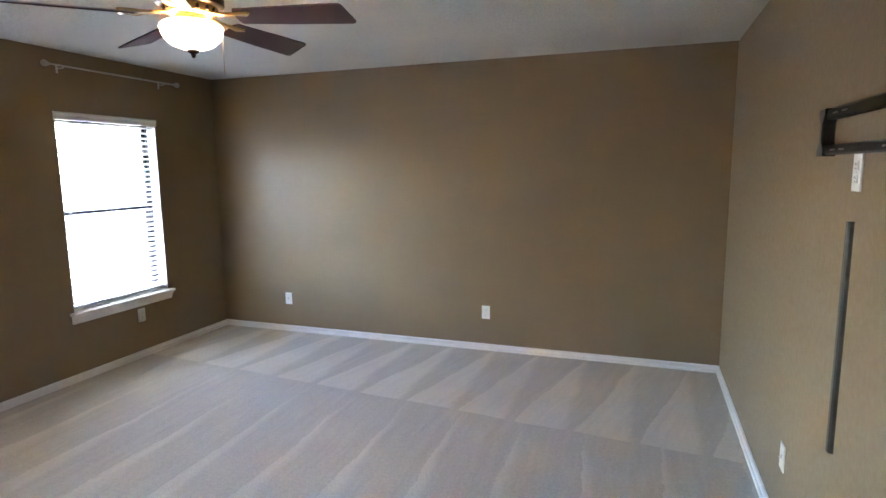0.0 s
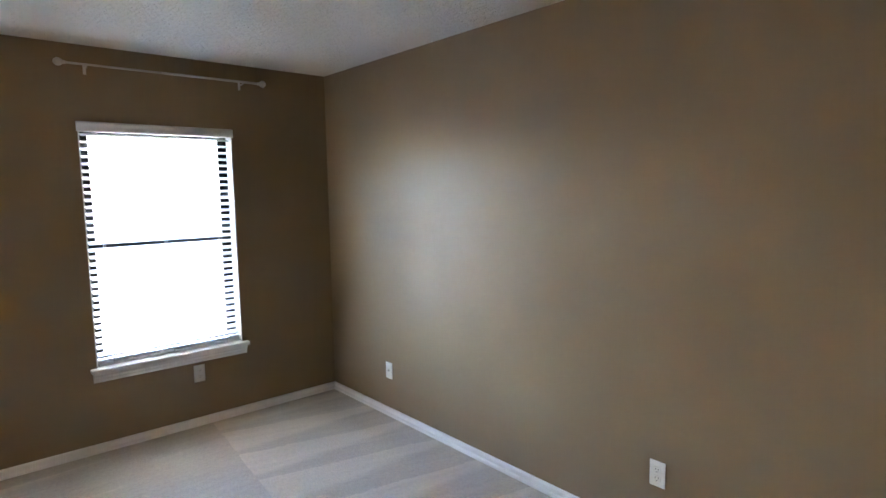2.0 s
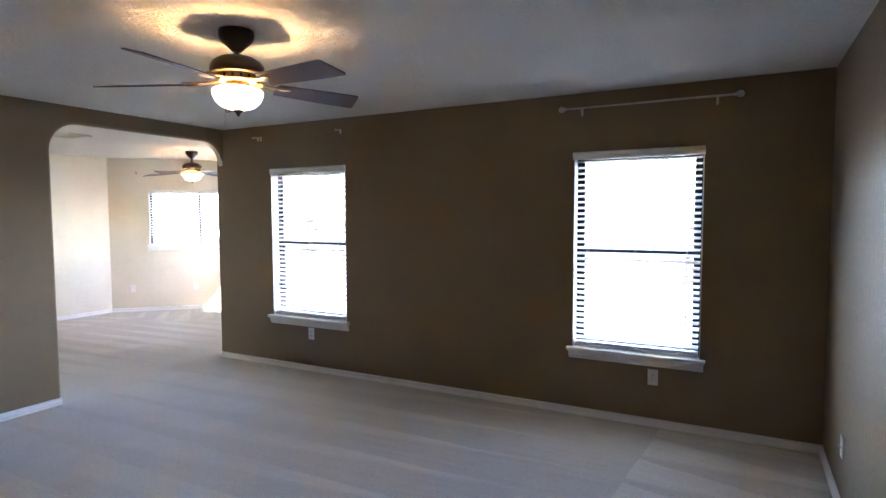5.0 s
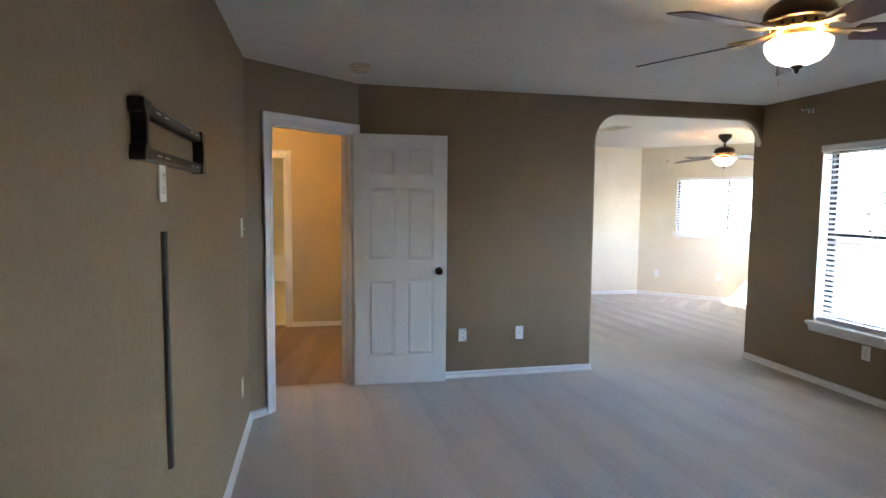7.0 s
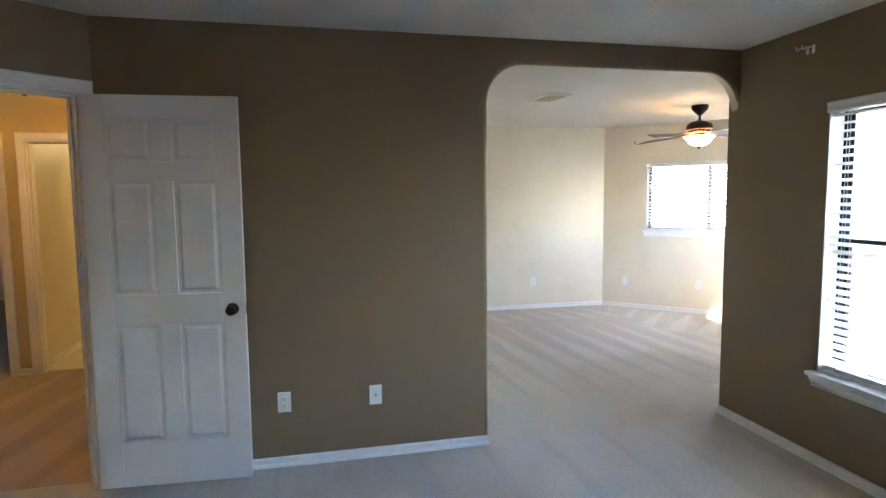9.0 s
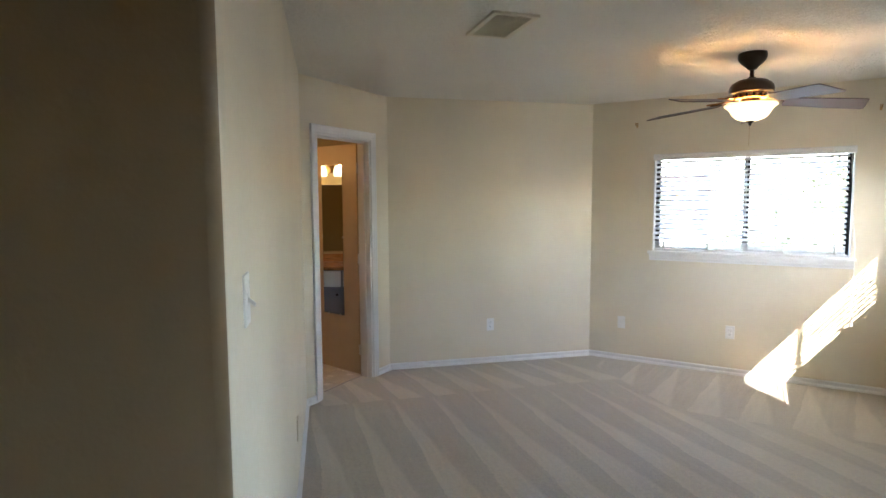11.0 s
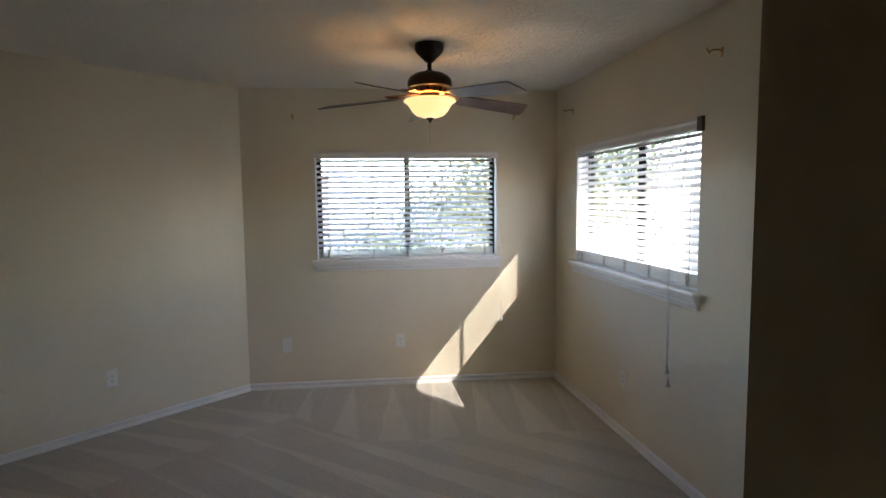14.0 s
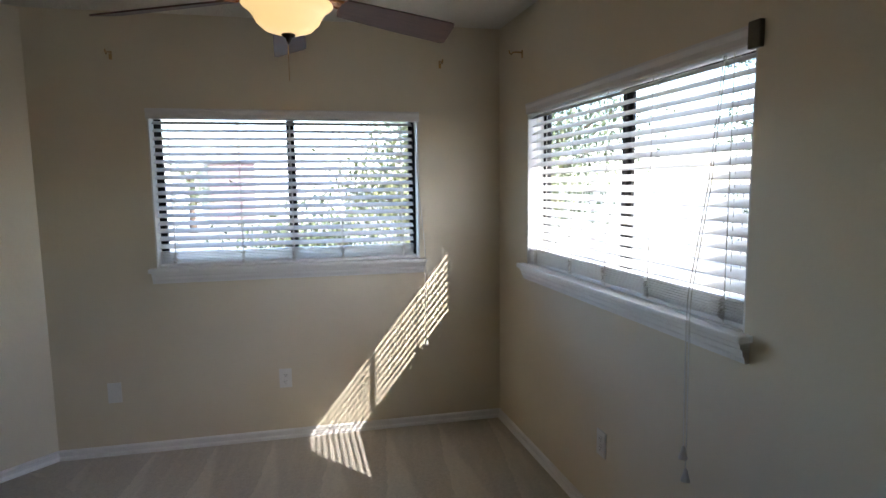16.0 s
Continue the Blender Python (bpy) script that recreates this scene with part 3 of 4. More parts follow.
window("window_1", A_NW, A_WEND, W1, False, "single-hung window with dark bronze frame and white sill")
window("window_2", A_NW, A_WEND, W2, False, "single-hung window with dark bronze frame and white sill")
window("window_3", B_W, B_S, W3, True, "wide sliding window with dark bronze frame")
window("window_4", B_NW, B_W, W4, True, "wide sliding window with dark bronze frame")
blind(A_NW, A_WEND, W1, 19, 0.036, 0.0445, "white wooden venetian blind, lowered and open")
blind(A_NW, A_WEND, W2, 19, 0.036, 0.0445, "white wooden venetian blind, lowered and open")
blind(B_W, B_S, W3, 24, 0.108, 0.0435, "white wooden blind with spare slats stacked on its sill", pulled=((0.025, -0.52, -0.045),), shift=0.010)
blind(B_NW, B_W, W4, 30.5, 0.108, 0.0435, "white wooden blind with spare slats stacked on its sill", pulled=((0.13, -0.52, 0.03), (0.14, -0.45, 0.035)))
end_block(B_NW, B_W, W4, -1)


# ---------------------------------------------------------------- doors
def six_panel(w, h, t=0.035):
    """Boxes of a moulded six-panel door leaf: x from the hinge, y the thickness, z up. Gives (body, panels)."""
    body = bmesh.new()
    st, mid = 0.115 * w / 0.76, 0.10 * w / 0.76
    box(body, (0.005, -t / 2 + 0.008, 0.005), (w - 0.005, t / 2 - 0.008, h - 0.005))
    rails = ((0.0, 0.235), (0.86, 1.02), (1.60, 1.70), (h - 0.115, h))
    for a, b in ((0, st), (w - st, w)):
        box(body, (a, -t / 2, 0), (b, t / 2, h), 0.003)
    for z0, z1 in rails:
        box(body, (st - 0.001, -t / 2, z0), (w - st + 0.001, t / 2, z1), 0.003)
    for (_, z0), (z1, _) in zip(rails, rails[1:]):
        box(body, (w / 2 - mid / 2, -t / 2, z0 - 0.001), (w / 2 + mid / 2, t / 2, z1 + 0.001), 0.003)
    panels = []
    for (_, z0), (z1, _) in zip(rails, rails[1:]):
        for a, b in ((st, w / 2 - mid / 2), (w / 2 + mid / 2, w - st)):
            bm = bmesh.new()
            for side in (-1, 1):
                g, k = 0.012, 0.030
                y0, y1 = side * (t / 2 - 0.009), side * (t / 2 - 0.002)
                low = [bm.verts.new((x, y0, z)) for x, z in ((a + g, z0 + g), (b - g, z0 + g), (b - g, z1 - g), (a + g, z1 - g))]
                top = [bm.verts.new((x, y1, z)) for x, z in ((a + k, z0 + k), (b - k, z0 + k), (b - k, z1 - k), (a + k, z1 - k))]
                fs = [bm.faces.new(top)] + [bm.faces.new((low[i], low[(i + 1) % 4], top[(i + 1) % 4], top[i])) for i in range(4)]
            bmesh.ops.recalc_face_normals(bm, faces=bm.faces)
            panels.append(bm)
    return body, panels


def door_leaf(m, w, h, mat, label, knob_mat=OILBRONZE, hinge_mat=OILBRONZE, flush=False):
    ob = thing("door", m, label, "door")
    body, panels = six_panel(w, h)
    if flush:
        body, panels = bmesh.new(), []
        box(body, (0.0, -0.0175, 0.0), (w, 0.0175, h), 0.002)
    part("door_body", body, mat, ob)
    for bm in panels:
        part("door_panel", bm, mat, ob)
    for side in (-1, 1):
        bm = bmesh.new()
        mm = Matrix.Translation((w - 0.065, side * 0.0175, 0.93)) @ Matrix.Rotation(radians(-90 * side), 4, "X")
        lathe(bm, [(0, 0), (0.032, 0), (0.032, 0.005), (0.027, 0.009), (0.012, 0.011), (0.011, 0.030), (0.020, 0.036), (0.027, 0.048), (0.026, 0.058), (0.018, 0.066), (0, 0.068)], 24, mm)
        part("door_knob", bm, knob_mat, ob, "dark oil-rubbed bronze knob")
    for z in (0.22, 1.02, 1.80):
        bm = bmesh.new()
        tube(bm, [(-0.006, 0.019, z - 0.044), (-0.006, 0.019, z + 0.044)], 0.007, 10)
        box(bm, (-0.004, -0.012, z - 0.044), (0.001, 0.018, z + 0.044))
        part("hinge", bm, hinge_mat, ob, "painted butt hinge")
    bm = bmesh.new()
    box(bm, (w - 0.001, -0.011, 0.90), (w + 0.002, 0.011, 0.96))
    part("latch_plate", bm, knob_mat, ob)
    return ob


def door_frame(name, p0, p1, hole, thick, label, mat=WHITE):
    s0, s1, _, z1 = hole
    ob = thing(name, wall_frame(p0, p1), label, "door frame", kind="structure")
    bm = bmesh.new()
    casing(bm, s0, s1, z1)
    part("casing", bm, mat, ob, "white moulded casing")
    bm = bmesh.new()
    casing(bm, s0, s1, z1, -thick, -1)
    part("casing", bm, mat, ob, "white moulded casing")
    bm = bmesh.new()
    j = 0.016
    box(bm, (s0, -thick - 0.002, 0), (s0 + j, 0.002, z1), 0.001)
    box(bm, (s1 - j, -thick - 0.002, 0), (s1, 0.002, z1), 0.001)
    box(bm, (s0 + j, -thick - 0.002, z1 - j), (s1 - j, 0.002, z1), 0.001)
    part("jamb", bm, mat, ob)
    bm = bmesh.new()
    box(bm, (s0 + j, -0.075, 0), (s0 + j + 0.01, -0.045, z1 - j), 0.001)
    box(bm, (s1 - j - 0.01, -0.075, 0), (s1 - j, -0.045, z1 - j), 0.001)
    box(bm, (s0 + j + 0.01, -0.075, z1 - j - 0.01), (s1 - j - 0.01, -0.045, z1 - j), 0.001)
    part("door_stop", bm, mat, ob)
    return ob


def leaf_pose(hinge, tip):
    d = math.degrees(math.atan2(tip[1] - hinge[1], tip[0] - hinge[0]))
    return pose(hinge[0], hinge[1], 0.012, 0, 0, d)


door_frame("door_frame_1", A_SD, A_DE, D1, 0.12, "white painted door frame of the hall door")
DOORPAINT = plain("door_white", (0.74, 0.73, 0.70), 0.35, var=0.04, bump=0.0003, bscale=90)
door_leaf(leaf_pose((-0.085, -0.842), (-0.845, -0.800)), 0.755, 2.03, DOORPAINT, "white six-panel door standing open against the brown wall", hinge_mat=WHITE)
door_frame("door_frame_2", B_SE, B_E, BD, 0.12, "white painted door frame of the bathroom door")
BATHPAINT = plain("bathroom_door_paint", (0.56, 0.43, 0.28), 0.4, var=0.06, bump=0.0003, bscale=90)
door_leaf(leaf_pose((-2.845, -4.795), (-2.487, -5.277)), 0.620, 2.01, BATHPAINT, "tan flush bathroom door standing open, a mirror on it", hinge_mat=WHITE, flush=True)


# ---------------------------------------------------------------- ceiling fans
def fan(x, y, turn, blade_mat, bowl_mat, band, label, droop, outer, chain=0.11, lift=0.0, chain_at=(0.004, 0.0), chain_from=-0.43):
    ob = thing("ceiling_fan", pose(x, y, 2.426, 0, 0, turn), label, "ceiling fan", "ceiling fans")
    bm = bmesh.new()
    lathe(bm, [(0, 0.014), (0.082, 0.014), (0.084, 0.004), (0.083, -0.018), (0.076, -0.034), (0.058, -0.052), (0.034, -0.074), (0.024, -0.086), (0.019, -0.089), (0, -0.089)])
    part("canopy", bm, OILBRONZE, ob)
    bm = bmesh.new()
    lathe(bm, [(0, -0.08), (0.013, -0.08), (0.013, -0.130), (0.024, -0.134), (0.028, -0.142), (0.028, -0.15), (0, -0.15)], 20)
    part("downrod", bm, OILBRONZE, ob)
    bm = bmesh.new()
    lathe(bm, [(0, -0.142), (0.045, -0.144), (0.085, -0.154), (0.113, -0.172), (0.126, -0.190), (0.129, -0.205), (0.129, -0.228), (0.124, -0.234), (0.100, -0.236), (0, -0.236)], 40)
    part("motor_housing", bm, OILBRONZE, ob, "dark bronze domed motor housing")
    bm = bmesh.new()
    lathe(bm, [(0.098, -0.236), (0.104, -0.240), (0.094, -0.252), (0.098, -0.262), (0.080, -0.272), (0, -0.272)], 40)
    part("collar", bm, band, ob, "polished copper collar")
    for i in range(16):
        a = 2 * math.pi * i / 16
        bm = bmesh.new()
        box(bm, (0.094, -0.006, -0.262), (0.103, 0.006, -0.242), 0.002, Matrix.Rotation(a, 4, "Z"))
        part("collar_rib", bm, OILBRONZE, ob)
    bm = bmesh.new()
    lathe(bm, [(0.052, -0.270), (0.060, -0.276), (0.060, -0.300), (0.068, -0.306), (0.070, -0.314), (0.060, -0.318), (0, -0.318)], 32)
    part("switch_housing", bm, OILBRONZE, ob)
    bm = bmesh.new()
    lathe(bm, outer + [(r * 0.96, z + 0.005) for r, z in outer[::-1]], 40)
    part("glass_bowl", bm, bowl_mat, ob, "lit frosted glass bowl")
    bm = bmesh.new()
    lathe(bm, [(0, -0.398), (0.018, -0.400), (0.024, -0.406), (0.020, -0.413), (0.010, -0.418), (0.009, -0.426), (0.005, -0.432), (0, -0.436)], 20)
    part("finial", bm, OILBRONZE, ob)
    bm = bmesh.new()
    tube(bm, [(*chain_at, chain_from), (chain_at[0] + 0.001, chain_at[1], chain_from - chain)], 0.0013, 5)
    part("pull_chain", bm, BRASS, ob)
    # blades
    for k in range(5):
        a = Matrix.Rotation(2 * math.pi * k / 5, 4, "Z")
        iron = bmesh.new()
        prism(iron, [(0.088, -0.016), (0.150, -0.022), (0.190, -0.034), (0.250, -0.042), (0.262, -0.030), (0.235, 0.0), (0.262, 0.030), (0.250, 0.042), (0.190, 0.034), (0.150, 0.022), (0.088, 0.016)], -0.004, 0.004, "z")
        for v in iron.verts:
            v.co.z += -0.262 - 0.018 * min(1, max(0, (v.co.x - 0.09) / 0.10))
        for v in iron.verts:
            v.co = a @ v.co
        part("blade_iron", iron, band, ob, "copper blade bracket")
        bm = bmesh.new()
        out = [(0.200, -0.054), (0.42, -0.066), (0.620, -0.074), (0.634, -0.070), (0.640, -0.060), (0.666, 0.056), (0.662, 0.066), (0.650, 0.070), (0.42, 0.066), (0.200, 0.054), (0.190, 0.03), (0.190, -0.03)]
        prism(bm, out, -0.003, 0.003, "z")
        bl = part("blade", bm, blade_mat, ob)
        bl.matrix_basis = a @ Matrix.Translation((0, 0, -0.276)) @ Matrix.Rotation(radians(droop), 4, "Y") @ Matrix.Rotation(radians(-15), 4, "X")
    for ch in ob.children:
        if not ch.name.startswith("canopy"):
            ch.matrix_basis = Matrix.Translation((0, 0, lift)) @ ch.matrix_basis
    return ob


ROUND = [(0.104, -0.304), (0.119, -0.311), (0.120, -0.320), (0.116, -0.340), (0.104, -0.364), (0.080, -0.385), (0.047, -0.398), (0.012, -0.403)]
BELL = [(0.150, -0.304), (0.153, -0.308), (0.148, -0.314), (0.132, -0.324), (0.118, -0.342), (0.106, -0.366), (0.082, -0.389), (0.044, -0.402), (0.012, -0.405)]
fan(*FAN_A, 12, BLADE, BOWL_A, BRASS, "dark mahogany ceiling fan with lit white glass bowl", 1.2, ROUND, 0.19, 0.035, (0.121, 0.014), -0.31)
fan(*FAN_B, 11, BLADE_B, BOWL_B, COPPER, "dark bronze ceiling fan with lit amber glass bowl", 4.0, BELL, 0.13)


# ---------------------------------------------------------------- plates on the walls
def on_wall(p0, p1, s, z, y=0.0):
    return wall_frame(p0, p1) @ Matrix.Translation((s, y, z))


def plate(m, kind, label, mat=PLASTIC):
    ob = thing({"outlet": "outlet", "switch": "light_switch", "coax": "cable_plate", "blank": "blank_plate"}[kind], m, label, {"outlet": "outlet", "switch": "light switch"}.get(kind, "wall plate"), "wall plates")
    bm = bmesh.new()
    box(bm, (-0.036, 0, -0.058), (0.036, 0.006, 0.058), 0.0025)
    part("cover_plate", bm, mat, ob)
    if kind == "outlet":
        for dz in (-0.0195, 0.0195):
            bm = bmesh.new()
            box(bm, (-0.017, 0.004, dz - 0.0145), (0.017, 0.0085, dz + 0.0145), 0.003)
            face = part("receptacle", bm, mat, ob)
            bm = bmesh.new()
            for dx, hh in ((-0.0065, 0.0045), (0.0065, 0.0035)):
                box(bm, (dx - 0.0013, 0.008, dz + 0.003 - hh), (dx + 0.0013, 0.0089, dz + 0.003 + hh))
            box(bm, (-0.0025, 0.008, dz - 0.011), (0.0025, 0.0089, dz - 0.007))
            part("slots", bm, SLOT, face)
    elif kind == "switch":
        bm = bmesh.new()
        box(bm, (-0.005, 0.004, -0.012), (0.005, 0.0075, 0.012), 0.001)
        prism(bm, [(0.006, -0.004), (0.021, -0.016), (0.023, -0.009), (0.006, 0.006)], -0.0045, 0.0045, "x")
        part("toggle", bm, mat, ob)
    elif kind == "coax":
        bm = bmesh.new()
        lathe(bm, [(0, 0), (0.009, 0), (0.009, 0.003), (0.0048, 0.003), (0.0048, 0.011), (0, 0.011)], 12, Matrix.Translation((0, 0.005, 0)) @ Matrix.Rotation(radians(-90), 4, "X"))
        part("connector", bm, STEEL, ob)
    for dz in ((0,) if kind == "outlet" else (-0.042, 0.042)):
        bm = bmesh.new()
        lathe(bm, [(0, 0), (0.0032, 0), (0.0028, 0.0012), (0, 0.0014)], 10, Matrix.Translation((0, 0.0058, dz)) @ Matrix.Rotation(radians(-90), 4, "X"))
        part("screw", bm, mat, ob)
    return ob


NA, WA, EA, SA = (A_NE, A_NW), (A_NW, A_WEND), (A_DE, A_NE), (A_SW, A_SD)
plate(on_wall(*NA, 0.664 + 3.166, 0.325), "coax", "white cable plate low on the brown wall")
plate(on_wall(*NA, 0.664 + 1.175, 0.335), "outlet", "white duplex outlet low on the brown wall")
plate(on_wall(*WA, 4.485 - 3.448, 0.360), "outlet", "white duplex outlet under the window sill")
plate(on_wall(*WA, 4.485 - 0.262, 0.372), "outlet", "white duplex outlet under the window sill")
plate(on_wall(*SA, 3.925 - 1.010, 0.372), "outlet", "white duplex outlet beside the open door")
plate(on_wall(*SA, 3.925 - 1.526, 0.372), "coax", "white cable plate low on the brown wall")
plate(on_wall(*EA, 0.019 + 0.262, 1.335), "switch", "white light switch beside the hall door")
plate(on_wall(*EA, 0.130 + 0.262, 0.350), "outlet", "white outlet below the light switch")
plate(on_wall(*EA, 2.450 + 0.262, 0.355), "coax", "white cable plate below the cable strip")
plate(on_wall(*EA, 1.868 + 0.262, 1.553), "outlet", "white outlet just under the TV bracket")
SB, SWB, NWB, EB = (B_S, B_SE), (B_W, B_S), (B_NW, B_W), (B_E, B_EN)
plate(on_wall(*SB, 1.027, 0.365), "outlet", "white duplex outlet on the cream wall")
plate(on_wall(*SWB, 2.269, 0.363), "blank", "white blank plate under the window")
plate(on_wall(*SWB, 1.338, 0.371), "outlet", "white duplex outlet under the window")
plate(on_wall(*NWB, LNW - 1.250, 0.380), "outlet", "white duplex outlet under the wide window")
L_E = span_of(*EB)
plate(on_wall(*EB, L_E - 0.165, 1.315), "switch", "white light switch beside the opening")
plate(on_wall(*EB, L_E - 1.88, 0.33), "blank", "cream painted blank plate low on the wall", CREAM)


# ---------------------------------------------------------------- rods, hooks, bracket, detectors
def curtain_rod(p0, p1, s0, s1, z):
    ob = thing("curtain_rod", on_wall(p0, p1, (s0 + s1) / 2, z, 0.07), "thin brushed nickel curtain rod above the window", "curtain rod")
    h = (s1 - s0) / 2
    bm = bmesh.new()
    tube(bm, [(-h, 0, 0), (h * 0.1, 0, 0)], 0.0075, 10)
    tube(bm, [(h * 0.1, 0, 0), (h, 0, 0)], 0.0062, 10)
    part("rod", bm, STEEL, ob)
    for side in (-1, 1):
        bm = bmesh.new()
        lathe(bm, [(0.007, 0), (0.012, 0.004), (0.008, 0.012), (0.016, 0.020), (0.023, 0.034), (0.022, 0.046), (0.012, 0.058), (0, 0.062)], 20, Matrix.Translation((side * h, 0, 0)) @ Matrix.Rotation(radians(90 * side), 4, "Y"))
        part("finial", bm, STEEL, ob)
        x = side * (h - 0.10)
        bm = bmesh.new()
        box(bm, (x - 0.008, -0.07, -0.045), (x + 0.008, -0.066, 0.012), 0.001)
        tube(bm, [(x, -0.067, -0.012), (x, -0.03, -0.014), (x, -0.004, -0.012), (x, 0.008, -0.004)], 0.0045, 8)
        part("rod_bracket", bm, STEEL, ob)
    return ob


curtain_rod(*WA, 4.485 - 3.925, 4.485 - 2.815, 2.318)


def hook(p0, p1, s, z, mat=BRASS, label="small brass curtain rod hook on the wall", gap=0.0):
    ob = thing("rod_hook", on_wall(p0, p1, s, z), label, "hook", "rod hooks")
    bm = bmesh.new()
    box(bm, (-0.008, 0, -0.022), (0.008, 0.003, 0.022), 0.001)
    part("backplate", bm, mat, ob)
    bm = bmesh.new()
    tube(bm, [(0, 0.002, 0.008), (0, 0.030, 0.010), (0, 0.056, 0.006), (0, 0.066, -0.006), (0, 0.076, 0.004), (0, 0.078, 0.016)], 0.004, 8)
    part("arm", bm, mat, ob)
    return ob


hook(*WA, 4.485 - 0.655, 2.318, PLASTIC, "white rod bracket remaining above the window")
hook(*WA, 4.485 + 0.355, 2.312, PLASTIC, "white rod bracket remaining above the window")
hook(*WA, 4.485 + 0.395, 2.312, PLASTIC, "white rod bracket remaining above the window")
hook(*SWB, 2.163, 2.213)
hook(*SWB, 0.372, 2.220)
hook(*NWB, LNW - 0.355, 2.217)
hook(*NWB, LNW - 2.150, 2.217)


def tv_mount():
    y0, y1, z0, z1 = 1.365 + 0.262, 2.165 + 0.262, 1.606, 1.755
    ob = thing("tv_wall_bracket", on_wall(*EA, (y0 + y1) / 2, (z0 + z1) / 2), "black steel television wall bracket with no set on it", "wall bracket")
    h, q = (y1 - y0) / 2, (z1 - z0) / 2
    for side in (-1, 1):
        bm = bmesh.new()
        prism(bm, [(0.0, -0.016), (0.030, -0.016), (0.034, -0.010), (0.034, 0.010), (0.030, 0.016), (0.0, 0.016), (0.0, 0.012), (0.027, 0.010), (0.027, -0.010), (0.0, -0.012)], -h, h, "x")
        for v in bm.verts:
            v.co.z += side * (q - 0.016)
        rail = part("rail", bm, BLACK, ob)
        for x in (-0.66 * h, -0.46 * h, 0.40 * h, 0.62 * h):
            bm = bmesh.new()
            box(bm, (x - 0.024, 0.0335, side * (q - 0.016) - 0.0025), (x + 0.024, 0.0352, side * (q - 0.016) + 0.0025))
            part("slot", bm, STEEL, rail, "bare slot in the rail")
    for side in (-1, 1):
        bm = bmesh.new()
        out = [(-0.5, -1), (0.5, -1), (0.5, -0.75), (0.18, -0.35), (0.18, 0.35), (0.5, 0.75), (0.5, 1), (-0.5, 1), (-0.5, 0.75), (-0.18, 0.35), (-0.18, -0.35), (-0.5, -0.75)]
        prism(bm, [(a * 0.07 + side * (h - 0.03), b * (q + 0.004)) for a, b in out], 0.0, 0.040, "y")
        bmesh.ops.bevel(bm, geom=bm.edges[:], offset=0.003, segments=1, affect="EDGES")
        part("end_plate", bm, BLACK, ob)


tv_mount()
bm = bmesh.new()
prism(bm, [(-0.016, 0), (0.016, 0), (0.014, 0.010), (0.008, 0.015), (-0.008, 0.015), (-0.014, 0.010)], 0.665, 1.405, "z")
ob = new("cable_strip", mesh("cable_strip", bm, DARK))
ob.matrix_world = on_wall(*EA, 1.880 + 0.262, 0)
tagged(ob, "dark brown cable cover strip on the wall below the bracket", "cable strip")


def smoke_detector(x, y):
    ob = thing("smoke_detector", pose(x, y, 2.44, 180), "round ivory smoke detector on the ceiling", "smoke detector")
    bm = bmesh.new()
    lathe(bm, [(0, 0), (0.072, 0), (0.074, 0.008), (0.068, 0.012), (0.066, 0.030), (0.056, 0.040), (0, 0.042)], 32)
    part("body", bm, IVORY, ob)
    bm = bmesh.new()
    lathe(bm, [(0.045, 0.041), (0.045, 0.043), (0.038, 0.043), (0.038, 0.041)], 24)
    part("grille", bm, SLOT, ob)


smoke_detector(-0.098, -0.285)


def ceiling_vent(x, y, w, d, turn):
    ob = thing("ceiling_vent", pose(x, y, 2.44, 0, 0, turn), "ivory steel ceiling air vent with slats", "air vent")
    bm = bmesh.new()
    for lo, hi in (((-w / 2, -d / 2), (w / 2, -d / 2 + 0.03)), ((-w / 2, d / 2 - 0.03), (w / 2, d / 2)), ((-w / 2, -d / 2 + 0.03), (-w / 2 + 0.03, d / 2 - 0.03)), ((w / 2 - 0.03, -d / 2 + 0.03), (w / 2, d / 2 - 0.03))):
        box(bm, (lo[0], lo[1], -0.014), (hi[0], hi[1], 0.0), 0.004)
    part("frame", bm, IVORY, ob)
    bm = bmesh.new()
    box(bm, (-w / 2 + 0.03, -d / 2 + 0.03, -0.003), (w / 2 - 0.03, d / 2 - 0.03, -0.001))
    part("backing", bm, DARK, ob, "dark duct behind the slats")
    n = int((d - 0.07) / 0.020)
    for i in range(n):
        yy = -d / 2 + 0.042 + i * (d - 0.084) / (n - 1)
        bm = bmesh.new()
        box(bm, (-w / 2 + 0.03, -0.006, -0.001), (w / 2 - 0.03, 0.006, 0.001), 0.0, Matrix.Translation((0, yy, -0.009)) @ Matrix.Rotation(radians(-50), 4, "X"))
        part("slat", bm, IVORY, ob)


ceiling_vent(-3.385, -2.726, 0.25, 0.40, 3)


# ---------------------------------------------------------------- hall behind the bedroom door
DH1, DH2 = (0.555, 1.195), (1.42, 2.18)
# the inner side of this wall faces the hall (north)
wall("wall_hall_south", (-0.6, HALL_Y), (3.2, HALL_Y), TAN, TAN, "tan hall wall with two doorways", [(DH1[0] + 0.6, DH1[1] + 0.6, 0, 2.04), (DH2[0] + 0.6, DH2[1] + 0.6, 0, 2.04)], thick=0.11)
door_frame("door_frame_3", (-0.6, HALL_Y), (3.2, HALL_Y), (DH1[0] + 0.6, DH1[1] + 0.6, 0, 2.04), 0.11, "white door frame of a small side room")
door_frame("door_frame_4", (-0.6, HALL_Y), (3.2, HALL_Y), (DH2[0] + 0.6, DH2[1] + 0.6, 0, 2.04), 0.11, "white door frame of a dark bedroom")
